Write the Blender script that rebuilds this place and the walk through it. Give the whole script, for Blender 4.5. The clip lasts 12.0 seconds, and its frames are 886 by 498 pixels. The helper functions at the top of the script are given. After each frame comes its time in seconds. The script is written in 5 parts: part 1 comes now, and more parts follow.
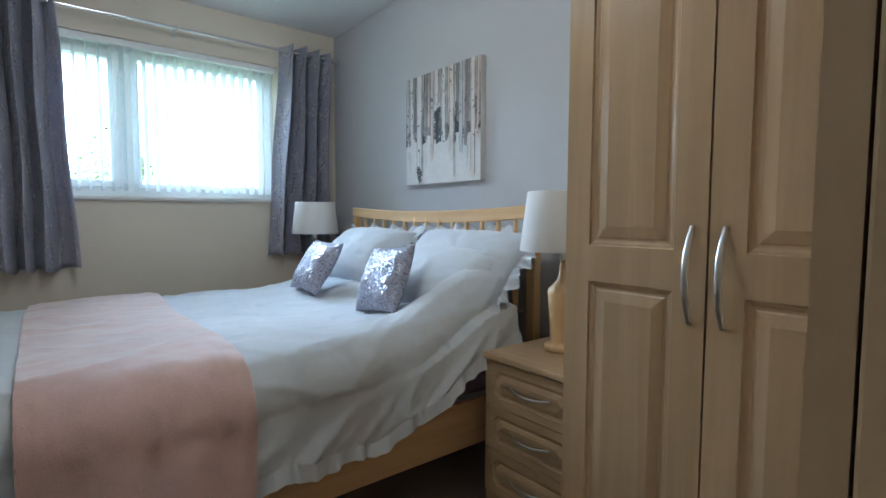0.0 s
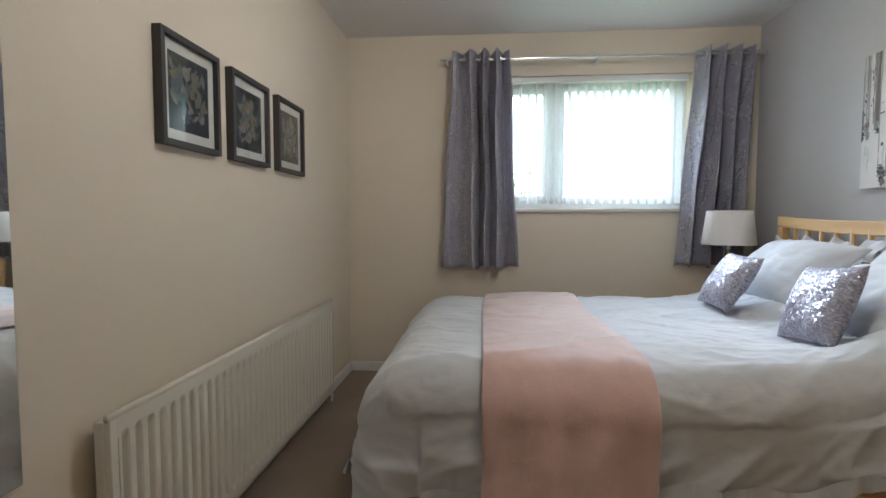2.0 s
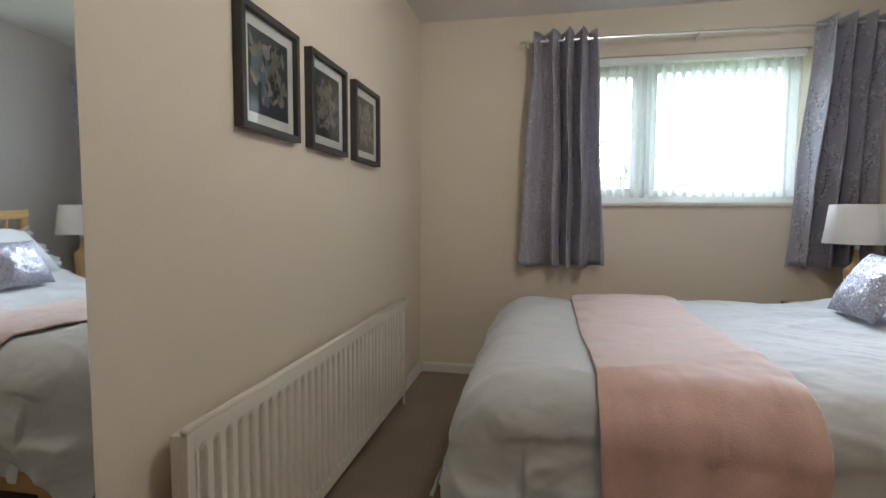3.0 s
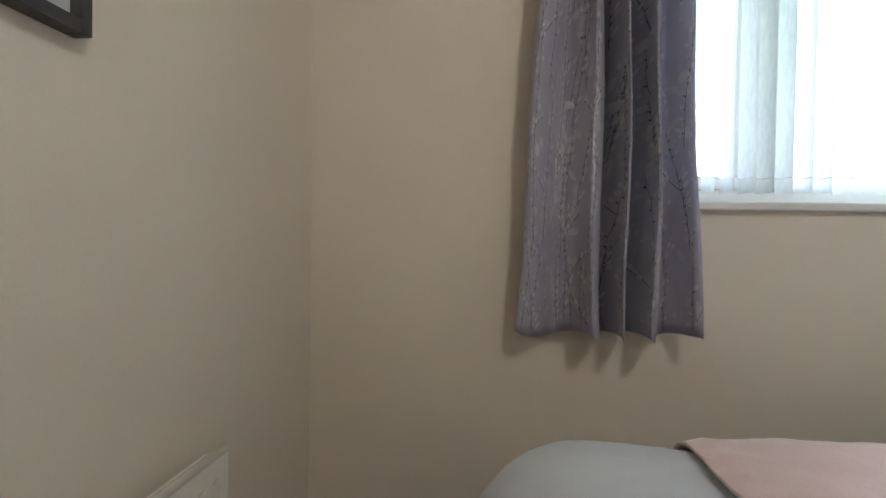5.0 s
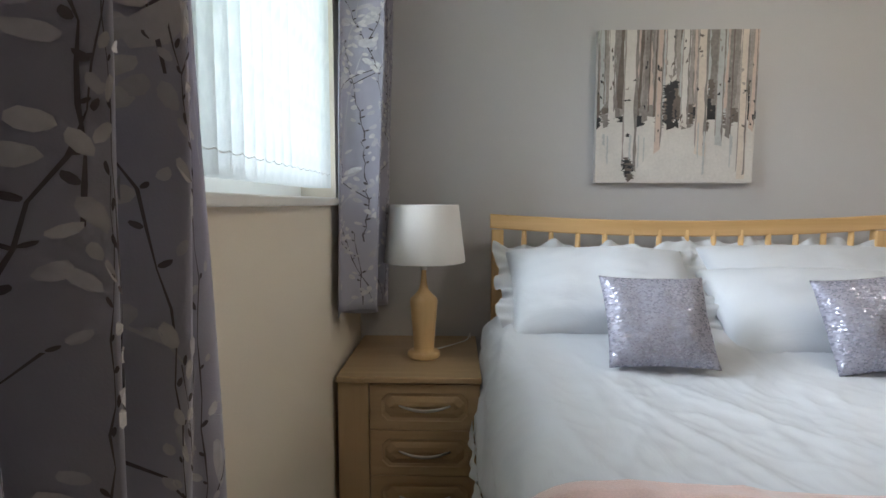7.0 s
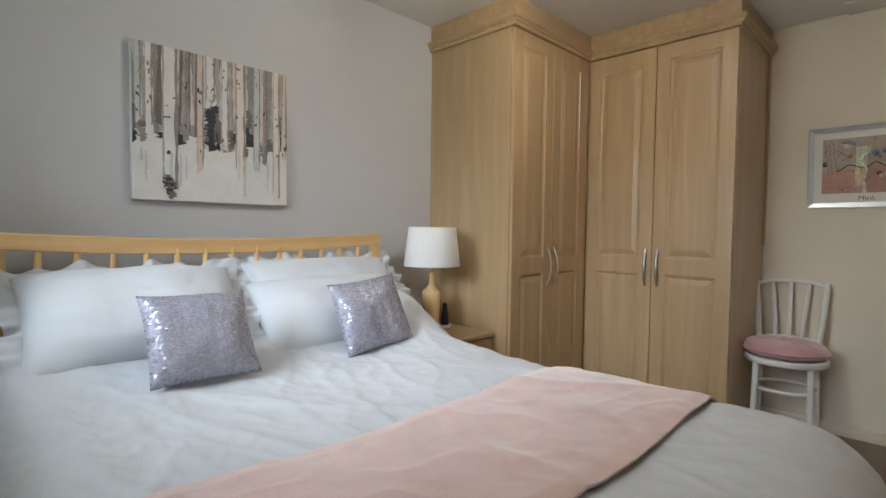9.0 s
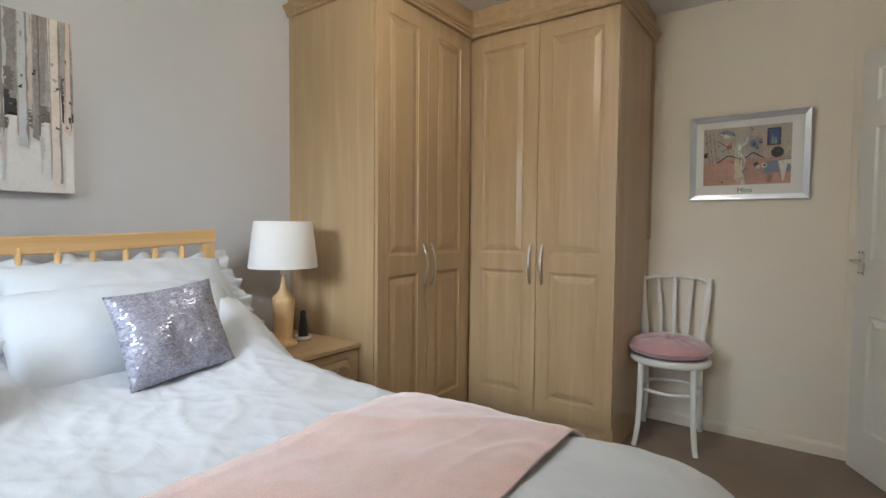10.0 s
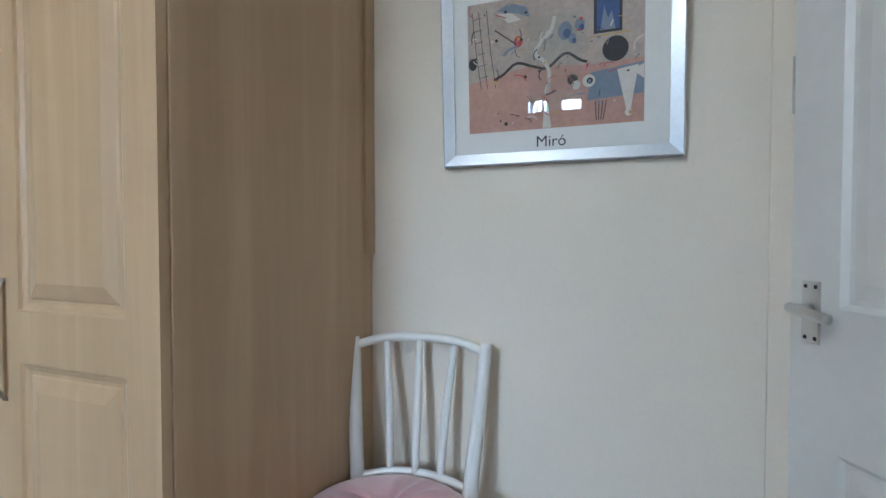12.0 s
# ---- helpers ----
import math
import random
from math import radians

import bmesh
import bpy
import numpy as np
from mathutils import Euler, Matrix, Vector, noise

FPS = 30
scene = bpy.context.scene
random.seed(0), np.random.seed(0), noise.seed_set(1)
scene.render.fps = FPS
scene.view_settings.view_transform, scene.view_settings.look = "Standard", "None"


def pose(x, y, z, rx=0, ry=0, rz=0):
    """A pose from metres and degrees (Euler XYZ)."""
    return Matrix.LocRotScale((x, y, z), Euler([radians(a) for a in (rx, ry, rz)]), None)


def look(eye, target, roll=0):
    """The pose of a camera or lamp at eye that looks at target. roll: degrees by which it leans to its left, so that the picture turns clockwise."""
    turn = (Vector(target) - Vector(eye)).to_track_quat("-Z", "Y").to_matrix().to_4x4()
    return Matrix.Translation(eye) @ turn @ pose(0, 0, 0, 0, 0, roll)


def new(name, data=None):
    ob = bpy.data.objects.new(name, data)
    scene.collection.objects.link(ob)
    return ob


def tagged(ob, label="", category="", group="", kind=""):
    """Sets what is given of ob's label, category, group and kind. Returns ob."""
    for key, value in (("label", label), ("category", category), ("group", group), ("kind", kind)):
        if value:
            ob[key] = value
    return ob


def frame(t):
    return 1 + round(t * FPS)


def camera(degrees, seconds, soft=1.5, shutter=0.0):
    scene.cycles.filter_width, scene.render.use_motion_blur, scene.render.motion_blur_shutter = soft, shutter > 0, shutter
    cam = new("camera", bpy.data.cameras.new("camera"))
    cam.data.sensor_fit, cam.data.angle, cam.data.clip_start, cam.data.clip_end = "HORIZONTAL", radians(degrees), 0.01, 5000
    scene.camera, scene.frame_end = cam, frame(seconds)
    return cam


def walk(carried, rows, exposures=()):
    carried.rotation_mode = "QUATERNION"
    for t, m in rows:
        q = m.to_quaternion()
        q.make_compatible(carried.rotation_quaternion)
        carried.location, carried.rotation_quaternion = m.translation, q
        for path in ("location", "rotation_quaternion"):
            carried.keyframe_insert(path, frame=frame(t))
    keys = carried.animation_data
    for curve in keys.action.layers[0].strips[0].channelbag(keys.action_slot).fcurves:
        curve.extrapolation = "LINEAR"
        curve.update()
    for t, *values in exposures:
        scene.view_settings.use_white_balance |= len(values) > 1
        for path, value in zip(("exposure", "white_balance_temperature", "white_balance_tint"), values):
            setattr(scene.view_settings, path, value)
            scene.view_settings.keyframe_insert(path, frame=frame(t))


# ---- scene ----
cam = camera(82.8, 12.0)
PATH = [
    (0, (1.045, 0.464, 1.083), (2.294, 2.016, 0.95), 0.2),
    (0.5, (0.98, 0.413, 1.105), (1.743, 2.257, 0.972), 0.1),
    (1, (0.986, 0.397, 1.108), (1.333, 2.363, 0.985), 0.1),
    (1.5, (0.992, 0.383, 1.108), (1.027, 2.379, 0.992), 0.1),
    (2, (0.989, 0.389, 1.115), (0.824, 2.378, 0.998), 0.0),
    (2.5, (0.927, 0.421, 1.131), (0.623, 2.394, 1.004), 0.1),
    (3, (0.832, 0.576, 1.103), (0.449, 2.535, 0.97), 0.2),
    (3.5, (0.716, 0.9, 1.113), (0.305, 2.852, 0.975), 0.2),
    (3.7, (0.682, 1.077, 1.107), (0.287, 3.032, 0.965), 0.3),
    (5.3, (0.563, 2.633, 1.06), (0.532, 4.633, 1.034), 1.2),
    (5.5, (0.527, 2.813, 1.09), (0.724, 4.803, 1.042), 1.3),
    (6, (0.595, 3.206, 1.13), (1.436, 5.014, 0.976), 1.4),
    (6.5, (0.684, 3.437, 1.147), (2.237, 4.69, 1.009), 0.2),
    (7, (0.642, 3.58, 1.175), (2.633, 3.63, 0.994), 0.1),
    (7.5, (0.568, 3.618, 1.202), (2.449, 2.969, 0.999), 0.6),
    (7.7, (0.556, 3.627, 1.207), (2.366, 2.799, 1.009), 0.5),
    (9.3, (0.533, 3.481, 1.154), (1.868, 1.994, 1.082), 0.7),
    (9.5, (0.536, 3.421, 1.155), (1.822, 1.89, 1.076), 0.6),
    (10, (0.568, 3.072, 1.151), (1.733, 1.45, 1.063), 0.5),
    (10.5, (0.57, 2.63, 1.155), (1.659, 0.957, 1.05), 0.3),
    (11, (0.585, 2.105, 1.155), (1.535, 0.352, 1.051), 0.5),
    (11.5, (0.615, 1.607, 1.15), (1.478, -0.196, 1.06), 0.3),
    (12, (0.643, 1.101, 1.14), (1.369, -0.761, 1.086), 0.0),
]
EXPOSURES = [(0, 1.2, 4850, 1), (0.5, 1.2, 5150, 2), (1, 1.25, 5350, 4), (2, 1.34, 5600, 7), (3.5, 1.36, 5750, 7), (5.5, 1.47, 5550, 6), (6, 1.35, 5500, 5),
             (6.5, 1.33, 5550, 5), (7, 1.14, 5900, 7), (7.5, 1.08, 6000, 6), (9.5, 1.3, 5850, 6), (10.5, 1.6, 5500, 4), (11.5, 1.95, 4650, 3), (12, 1.92, 4650, 3)]
walk(cam, [(t, look(eye, target, roll)) for t, eye, target, roll in PATH], EXPOSURES)

# ---- world, sun, lamps ----
world = bpy.data.worlds.new("world")
scene.world = world
world.use_nodes = True
wn = world.node_tree.nodes
sky = wn.new("ShaderNodeTexSky")
sky.sky_type = "NISHITA"
sky.sun_disc = False
sky.sun_elevation, sky.sun_rotation = radians(48), radians(205)
sky.dust_density, sky.ozone_density = 6.0, 0.5
wn["Background"].inputs["Strength"].default_value = 0.15
haze = wn.new("ShaderNodeHueSaturation")  # a bright, milky summer sky
haze.inputs["Saturation"].default_value, haze.inputs["Value"].default_value = 0.15, 6.0
world.node_tree.links.new(sky.outputs["Color"], haze.inputs["Color"])
world.node_tree.links.new(haze.outputs["Color"], wn["Background"].inputs["Color"])

sun = new("sun", bpy.data.lights.new("sun", "SUN"))
sun.data.energy, sun.data.angle, sun.data.color = 4.5, radians(10), (1.0, 0.95, 0.88)
sun.matrix_world = look((-0.28 * 20, -0.6 * 20, 0.74 * 20), (0, 0, 0))

# Added area lamp outdoors: strengthens the sky's light through the window.
sky_lamp = new("added_sky_lamp", bpy.data.lights.new("added_sky_lamp", "AREA"))
sky_lamp.data.shape, sky_lamp.data.size, sky_lamp.data.size_y = "RECTANGLE", 6.4, 3.4
sky_lamp.data.energy, sky_lamp.data.color = 800.0, (0.91, 0.955, 1.0)
sky_lamp.matrix_world = look((1.1, 9.1, 4.0), (1.73, 4.1, 1.6))

# ---- materials ----


def make(name):
    m = bpy.data.materials.new(name)
    m.use_nodes = True
    nt = m.node_tree
    return m, nt, nt.nodes["Principled BSDF"]


def node(nt, kind, **values):
    n = nt.nodes.new(kind)
    for key, value in values.items():
        n.inputs[key.replace("_", " ")].default_value = value
    return n


def ramp(nt, fac, stops):
    r = nt.nodes.new("ShaderNodeValToRGB")
    while len(r.color_ramp.elements) < len(stops):
        r.color_ramp.elements.new(0.5)
    for e, (p, c) in zip(r.color_ramp.elements, stops):
        e.position, e.color = p, (*c, 1)
    nt.links.new(fac, r.inputs["Fac"])
    return r.outputs["Color"]


def mapped(nt, scale, coords="Object"):
    tc = nt.nodes.new("ShaderNodeTexCoord")
    mp = nt.nodes.new("ShaderNodeMapping")
    mp.inputs["Scale"].default_value = scale
    nt.links.new(tc.outputs[coords], mp.inputs["Vector"])
    return mp.outputs["Vector"]


def shade(c, k):
    return tuple(min(1.0, v * k) for v in c)


def surface(name, color, rough=0.6, metal=0.0, big=1.5, fine=60.0, vary=0.06, bump=0.1, sheen=0.0, stretch=(1, 1, 1), dist=0.002, gloss=0.5):
    """Paint, cloth, plaster: colour varied at two scales, with a fine relief."""
    m, nt, b = make(name)
    vec = mapped(nt, stretch)
    n1 = node(nt, "ShaderNodeTexNoise", Scale=big, Detail=3.0)
    n2 = node(nt, "ShaderNodeTexNoise", Scale=fine, Detail=4.0)
    nt.links.new(vec, n1.inputs["Vector"])
    nt.links.new(vec, n2.inputs["Vector"])
    mix = nt.nodes.new("ShaderNodeMath")
    mix.operation = "MULTIPLY_ADD"
    mix.inputs[1].default_value = 0.5
    nt.links.new(n1.outputs["Fac"], mix.inputs[0])
    half = nt.nodes.new("ShaderNodeMath")
    half.operation = "MULTIPLY"
    half.inputs[1].default_value = 0.5
    nt.links.new(n2.outputs["Fac"], half.inputs[0])
    nt.links.new(half.outputs[0], mix.inputs[2])
    nt.links.new(ramp(nt, mix.outputs[0], [(0.3, shade(color, 1 - vary)), (0.7, shade(color, 1 + vary))]), b.inputs["Base Color"])
    b.inputs["Roughness"].default_value, b.inputs["Metallic"].default_value = rough, metal
    b.inputs["Specular IOR Level"].default_value = gloss
    if sheen:
        b.inputs["Sheen Weight"].default_value = sheen
    if bump:
        bp = nt.nodes.new("ShaderNodeBump")
        bp.inputs["Strength"].default_value, bp.inputs["Distance"].default_value = bump, dist
        nt.links.new(n2.outputs["Fac"], bp.inputs["Height"])
        nt.links.new(bp.outputs["Normal"], b.inputs["Normal"])
    return m


def wood(name, light, dark, along="z", rough=0.4, scale=1.0, contrast=0.5):
    """Straight grain along one axis: long streaks and fine pores."""
    m, nt, b = make(name)
    s = {"x": (1.2, 22, 22), "y": (22, 1.2, 22), "z": (22, 22, 1.2)}[along]
    vec = mapped(nt, tuple(v * scale for v in s))
    n1 = node(nt, "ShaderNodeTexNoise", Scale=1.0, Detail=6.0, Distortion=0.6)
    n2 = node(nt, "ShaderNodeTexNoise", Scale=7.0, Detail=2.0)
    for n in (n1, n2):
        nt.links.new(vec, n.inputs["Vector"])
    mid = tuple((p + q) / 2 for p, q in zip(light, dark))
    lo = tuple(q + (p - q) * (1 - contrast) * 0.6 for p, q in zip(light, dark))
    c1 = ramp(nt, n1.outputs["Fac"], [(0.32, lo), (0.5, mid), (0.68, light)])
    c2 = ramp(nt, n2.outputs["Fac"], [(0.38, (0.86, 0.83, 0.8)), (0.55, (1, 1, 1))])
    mx = nt.nodes.new("ShaderNodeMixRGB")
    mx.blend_type = "MULTIPLY"
    mx.inputs["Fac"].default_value = 0.18
    nt.links.new(c1, mx.inputs["Color1"])
    nt.links.new(c2, mx.inputs["Color2"])
    nt.links.new(mx.outputs["Color"], b.inputs["Base Color"])
    b.inputs["Roughness"].default_value = rough
    bp = nt.nodes.new("ShaderNodeBump")
    bp.inputs["Strength"].default_value, bp.inputs["Distance"].default_value = 0.08, 0.001
    nt.links.new(n2.outputs["Fac"], bp.inputs["Height"])
    nt.links.new(bp.outputs["Normal"], b.inputs["Normal"])
    return m


CREAM = surface("cream_wall_paint", (0.78, 0.70, 0.58), 0.75, big=1.1, fine=170, vary=0.035, bump=0.12, dist=0.0012)
GREY = surface("grey_wall_paint", (0.56, 0.55, 0.56), 0.75, big=1.1, fine=170, vary=0.035, bump=0.12, dist=0.0012)
CEIL = surface("white_ceiling_paint", (0.8, 0.79, 0.77), 0.8, big=1.5, fine=120, vary=0.02, bump=0.15)
GLOSSW = surface("white_gloss_paint", (0.78, 0.76, 0.71), 0.3, big=3, fine=40, vary=0.03, bump=0.03)
RADW = surface("cream_radiator_enamel", (0.85, 0.81, 0.72), 0.26, big=3, fine=40, vary=0.02, bump=0.02)
UPVC = surface("white_window_plastic", (0.88, 0.88, 0.87), 0.35, big=3, fine=30, vary=0.02, bump=0.02)
CARPET = surface("taupe_carpet", (0.30, 0.228, 0.17), 0.95, big=2.5, fine=380, vary=0.22, bump=0.9, sheen=0.1, dist=0.006, gloss=0.1)
MAPLE = wood("pale_maple_foil", (0.515, 0.365, 0.205), (0.395, 0.27, 0.142), "z", 0.3, 0.65, contrast=0.35)
MAPLE_Y = wood("pale_maple_top", (0.515, 0.365, 0.205), (0.395, 0.27, 0.142), "y", 0.38)
PINE = wood("golden_pine", (0.74, 0.50, 0.24), (0.58, 0.35, 0.14), "y", 0.4, 0.7, 0.8)
PINE_Z = wood("golden_pine_upright", (0.74, 0.50, 0.24), (0.58, 0.35, 0.14), "z", 0.4, 0.7, 0.8)
PINE_X = wood("golden_pine_rail", (0.70, 0.45, 0.22), (0.52, 0.30, 0.13), "x", 0.4, 0.7, 0.8)
LAMPWOOD = wood("turned_beech", (0.78, 0.55, 0.28), (0.66, 0.42, 0.19), "z", 0.42, 0.8, 0.7)


def crumpled(name, color):
    """Washed cotton: a fine weave over soft creases that run one way."""
    m, nt, b = make(name)
    v = mapped(nt, (1, 1, 1))
    weave = node(nt, "ShaderNodeTexNoise", Scale=300.0, Detail=2.0)
    soft = node(nt, "ShaderNodeTexNoise", Scale=3.0, Detail=3.0)
    crease = node(nt, "ShaderNodeTexNoise", Scale=7.0, Detail=4.0, Distortion=0.7)
    for n in (weave, soft):
        nt.links.new(v, n.inputs["Vector"])
    nt.links.new(mapped(nt, (0.8, 1.9, 1.5)), crease.inputs["Vector"])
    nt.links.new(ramp(nt, soft.outputs["Fac"], [(0.3, shade(color, 0.97)), (0.7, shade(color, 1.03))]), b.inputs["Base Color"])
    b.inputs["Roughness"].default_value, b.inputs["Specular IOR Level"].default_value, b.inputs["Sheen Weight"].default_value = 0.9, 0.2, 0.2
    b1 = nt.nodes.new("ShaderNodeBump")
    b1.inputs["Strength"].default_value, b1.inputs["Distance"].default_value = 0.2, 0.02
    nt.links.new(crease.outputs["Fac"], b1.inputs["Height"])
    b2 = nt.nodes.new("ShaderNodeBump")
    b2.inputs["Strength"].default_value, b2.inputs["Distance"].default_value = 0.2, 0.0012
    nt.links.new(weave.outputs["Fac"], b2.inputs["Height"])
    nt.links.new(b1.outputs["Normal"], b2.inputs["Normal"])
    nt.links.new(b2.outputs["Normal"], b.inputs["Normal"])
    return m


LINEN = crumpled("white_cotton", (0.62, 0.635, 0.665))
THROW = surface("blush_pink_fleece", (0.67, 0.455, 0.41), 0.95, big=9, fine=220, vary=0.13, bump=0.3, sheen=1.0, dist=0.0025, gloss=0.15)
PINKV = surface("dusty_pink_velvet", (0.55, 0.31, 0.31), 0.85, big=9, fine=120, vary=0.08, bump=0.2, sheen=0.7, gloss=0.2)
PURPLE = surface("purple_sheet", (0.26, 0.2, 0.26), 0.9, vary=0.08)
SHADE = surface("white_lampshade_linen", (0.80, 0.77, 0.74), 0.85, big=2, fine=300, vary=0.03, bump=0.3, dist=0.001, stretch=(1, 1, 0.3))
CHROME = surface("brushed_chrome", (0.66, 0.65, 0.63), 0.28, 1.0, big=5, fine=200, vary=0.05, bump=0.02)
SILVER = surface("silver_frame", (0.60, 0.62, 0.65), 0.38, 0.85, big=5, fine=150, vary=0.08, bump=0.05)
DARKFRAME = surface("dark_grey_frame", (0.055, 0.05, 0.05), 0.45, big=6, fine=120, vary=0.2, bump=0.1)
MOUNT = surface("white_mount_card", (0.78, 0.77, 0.74), 0.8, vary=0.02, bump=0.05)
BLACK = surface("black_plastic", (0.018, 0.018, 0.02), 0.4, vary=0.1, bump=0.02)
DARK = surface("dark_recess", (0.03, 0.027, 0.025), 0.9, vary=0.1)
CABLE = surface("white_flex", (0.75, 0.74, 0.72), 0.5, vary=0.02, bump=0)
CERAMIC = surface("white_ceramic", (0.8, 0.79, 0.76), 0.2, vary=0.02, bump=0)


def paint(name, color, rough=0.7, vary=0.12, big=14.0):
    return surface(name, color, rough, big=big, fine=90, vary=vary, bump=0.08, dist=0.0008)


def thin_glass(name):
    m, nt, b = make(name)
    out = nt.nodes["Material Output"]
    tr = nt.nodes.new("ShaderNodeBsdfTransparent")
    tr.inputs["Color"].default_value = (0.97, 0.98, 0.975, 1)
    gl = nt.nodes.new("ShaderNodeBsdfGlossy")
    gl.inputs["Roughness"].default_value = 0.01
    lw = nt.nodes.new("ShaderNodeLayerWeight")
    pw = nt.nodes.new("ShaderNodeMath")
    pw.operation, pw.inputs[1].default_value = "POWER", 5.0
    nt.links.new(lw.outputs["Facing"], pw.inputs[0])
    fr = nt.nodes.new("ShaderNodeMath")
    fr.operation, fr.inputs[1].default_value, fr.inputs[2].default_value = "MULTIPLY_ADD", 0.96, 0.04
    nt.links.new(pw.outputs[0], fr.inputs[0])
    mx = nt.nodes.new("ShaderNodeMixShader")
    nt.links.new(fr.outputs[0], mx.inputs[0])
    nt.links.new(tr.outputs[0], mx.inputs[1])
    nt.links.new(gl.outputs[0], mx.inputs[2])
    nt.links.new(mx.outputs[0], out.inputs["Surface"])
    nt.nodes.remove(b)
    return m


GLASS = thin_glass("clear_glass")
MIRROR = surface("mirror_silver", (0.88, 0.9, 0.89), 0.02, 1.0, vary=0.0, bump=0)


def blind_fabric():
    m, nt, b = make("white_blind_fabric")
    out = nt.nodes["Material Output"]
    b.inputs["Base Color"].default_value = (0.8, 0.82, 0.82, 1)
    b.inputs["Roughness"].default_value = 0.8
    v = mapped(nt, (60, 60, 25))
    n = node(nt, "ShaderNodeTexNoise", Scale=1.0, Detail=5.0)
    nt.links.new(v, n.inputs["Vector"])
    col = ramp(nt, n.outputs["Fac"], [(0.35, (0.80, 0.82, 0.82)), (0.65, (0.88, 0.89, 0.89))])
    nt.links.new(col, b.inputs["Base Color"])
    tl = nt.nodes.new("ShaderNodeBsdfTranslucent")
    nt.links.new(col, tl.inputs["Color"])
    mx = nt.nodes.new("ShaderNodeMixShader")
    mx.inputs[0].default_value = 0.75
    nt.links.new(b.outputs[0], mx.inputs[1])
    nt.links.new(tl.outputs[0], mx.inputs[2])
    nt.links.new(mx.outputs[0], out.inputs["Surface"])
    return m


BLIND = blind_fabric()


def curtain_cloth():
    m, nt, b = make("grey_lilac_curtain_cloth")
    out = nt.nodes["Material Output"]
    v = mapped(nt, (1, 1, 1))
    n1 = node(nt, "ShaderNodeTexNoise", Scale=5.0, Detail=4.0)
    n2 = node(nt, "ShaderNodeTexNoise", Scale=420.0, Detail=2.0)
    for n in (n1, n2):
        nt.links.new(v, n.inputs["Vector"])
    col = ramp(nt, n1.outputs["Fac"], [(0.3, (0.40, 0.39, 0.47)), (0.5, (0.45, 0.44, 0.525)), (0.7, (0.50, 0.49, 0.57))])
    nt.links.new(col, b.inputs["Base Color"])
    b.inputs["Roughness"].default_value = 0.75
    b.inputs["Sheen Weight"].default_value = 0.35
    bp = nt.nodes.new("ShaderNodeBump")
    bp.inputs["Strength"].default_value, bp.inputs["Distance"].default_value = 0.25, 0.001
    nt.links.new(n2.outputs["Fac"], bp.inputs["Height"])
    nt.links.new(bp.outputs["Normal"], b.inputs["Normal"])
    tl = nt.nodes.new("ShaderNodeBsdfTranslucent")
    nt.links.new(col, tl.inputs["Color"])
    mx = nt.nodes.new("ShaderNodeMixShader")
    mx.inputs[0].default_value = 0.3
    nt.links.new(b.outputs[0], mx.inputs[1])
    nt.links.new(tl.outputs[0], mx.inputs[2])
    nt.links.new(mx.outputs[0], out.inputs["Surface"])
    return m


CURTAIN = curtain_cloth()
CATKIN = paint("pale_catkin_print", (0.62, 0.60, 0.61), 0.75)
PETAL = paint("faint_petal_print", (0.54, 0.525, 0.56), 0.75)
TWIG = paint("dark_twig_print", (0.13, 0.11, 0.12), 0.8)


def sequins():
    """Rows of small overlapping metal scales, each tilted its own way."""
    m, nt, b = make("silver_sequin_cloth")
    v = mapped(nt, (150, 70, 230))
    vo = nt.nodes.new("ShaderNodeTexVoronoi")
    nt.links.new(v, vo.inputs["Vector"])
    vo.inputs["Scale"].default_value = 1.0
    sub = nt.nodes.new("ShaderNodeVectorMath")
    sub.operation = "SUBTRACT"
    sub.inputs[1].default_value = (0.5, 0.5, 0.5)
    nt.links.new(vo.outputs["Color"], sub.inputs[0])
    sc = nt.nodes.new("ShaderNodeVectorMath")
    sc.operation = "SCALE"
    sc.inputs["Scale"].default_value = 0.55
    nt.links.new(sub.outputs[0], sc.inputs[0])
    geo = nt.nodes.new("ShaderNodeNewGeometry")
    add = nt.nodes.new("ShaderNodeVectorMath")
    add.operation = "ADD"
    nt.links.new(geo.outputs["Normal"], add.inputs[0])
    nt.links.new(sc.outputs[0], add.inputs[1])
    nm = nt.nodes.new("ShaderNodeVectorMath")
    nm.operation = "NORMALIZE"
    nt.links.new(add.outputs[0], nm.inputs[0])
    nt.links.new(nm.outputs[0], b.inputs["Normal"])
    nt.links.new(ramp(nt, vo.outputs["Distance"], [(0.1, (0.42, 0.41, 0.48)), (0.7, (0.33, 0.32, 0.385))]), b.inputs["Base Color"])
    b.inputs["Metallic"].default_value, b.inputs["Roughness"].default_value = 0.4, 0.3
    nt.links.new(ramp(nt, vo.outputs["Color"], [(0.60, (0.6, 0.6, 0.6)), (0.68, (0.2, 0.2, 0.2))]), b.inputs["Roughness"])
    return m


SEQUIN = sequins()

# ---- mesh helpers ----


def mesh_of(bm, name, smooth=False):
    bmesh.ops.recalc_face_normals(bm, faces=bm.faces)
    me = bpy.data.meshes.new(name)
    bm.to_mesh(me)
    bm.free()
    if smooth:
        me.polygons.foreach_set("use_smooth", [True] * len(me.polygons))
    return me


def part(name, bm, material, parent=None, label="", smooth=False):
    ob = new(name, mesh_of(bm, name, smooth))
    ob.data.materials.append(material)
    ob.parent = parent
    if label:
        tagged(ob, label)
    return ob


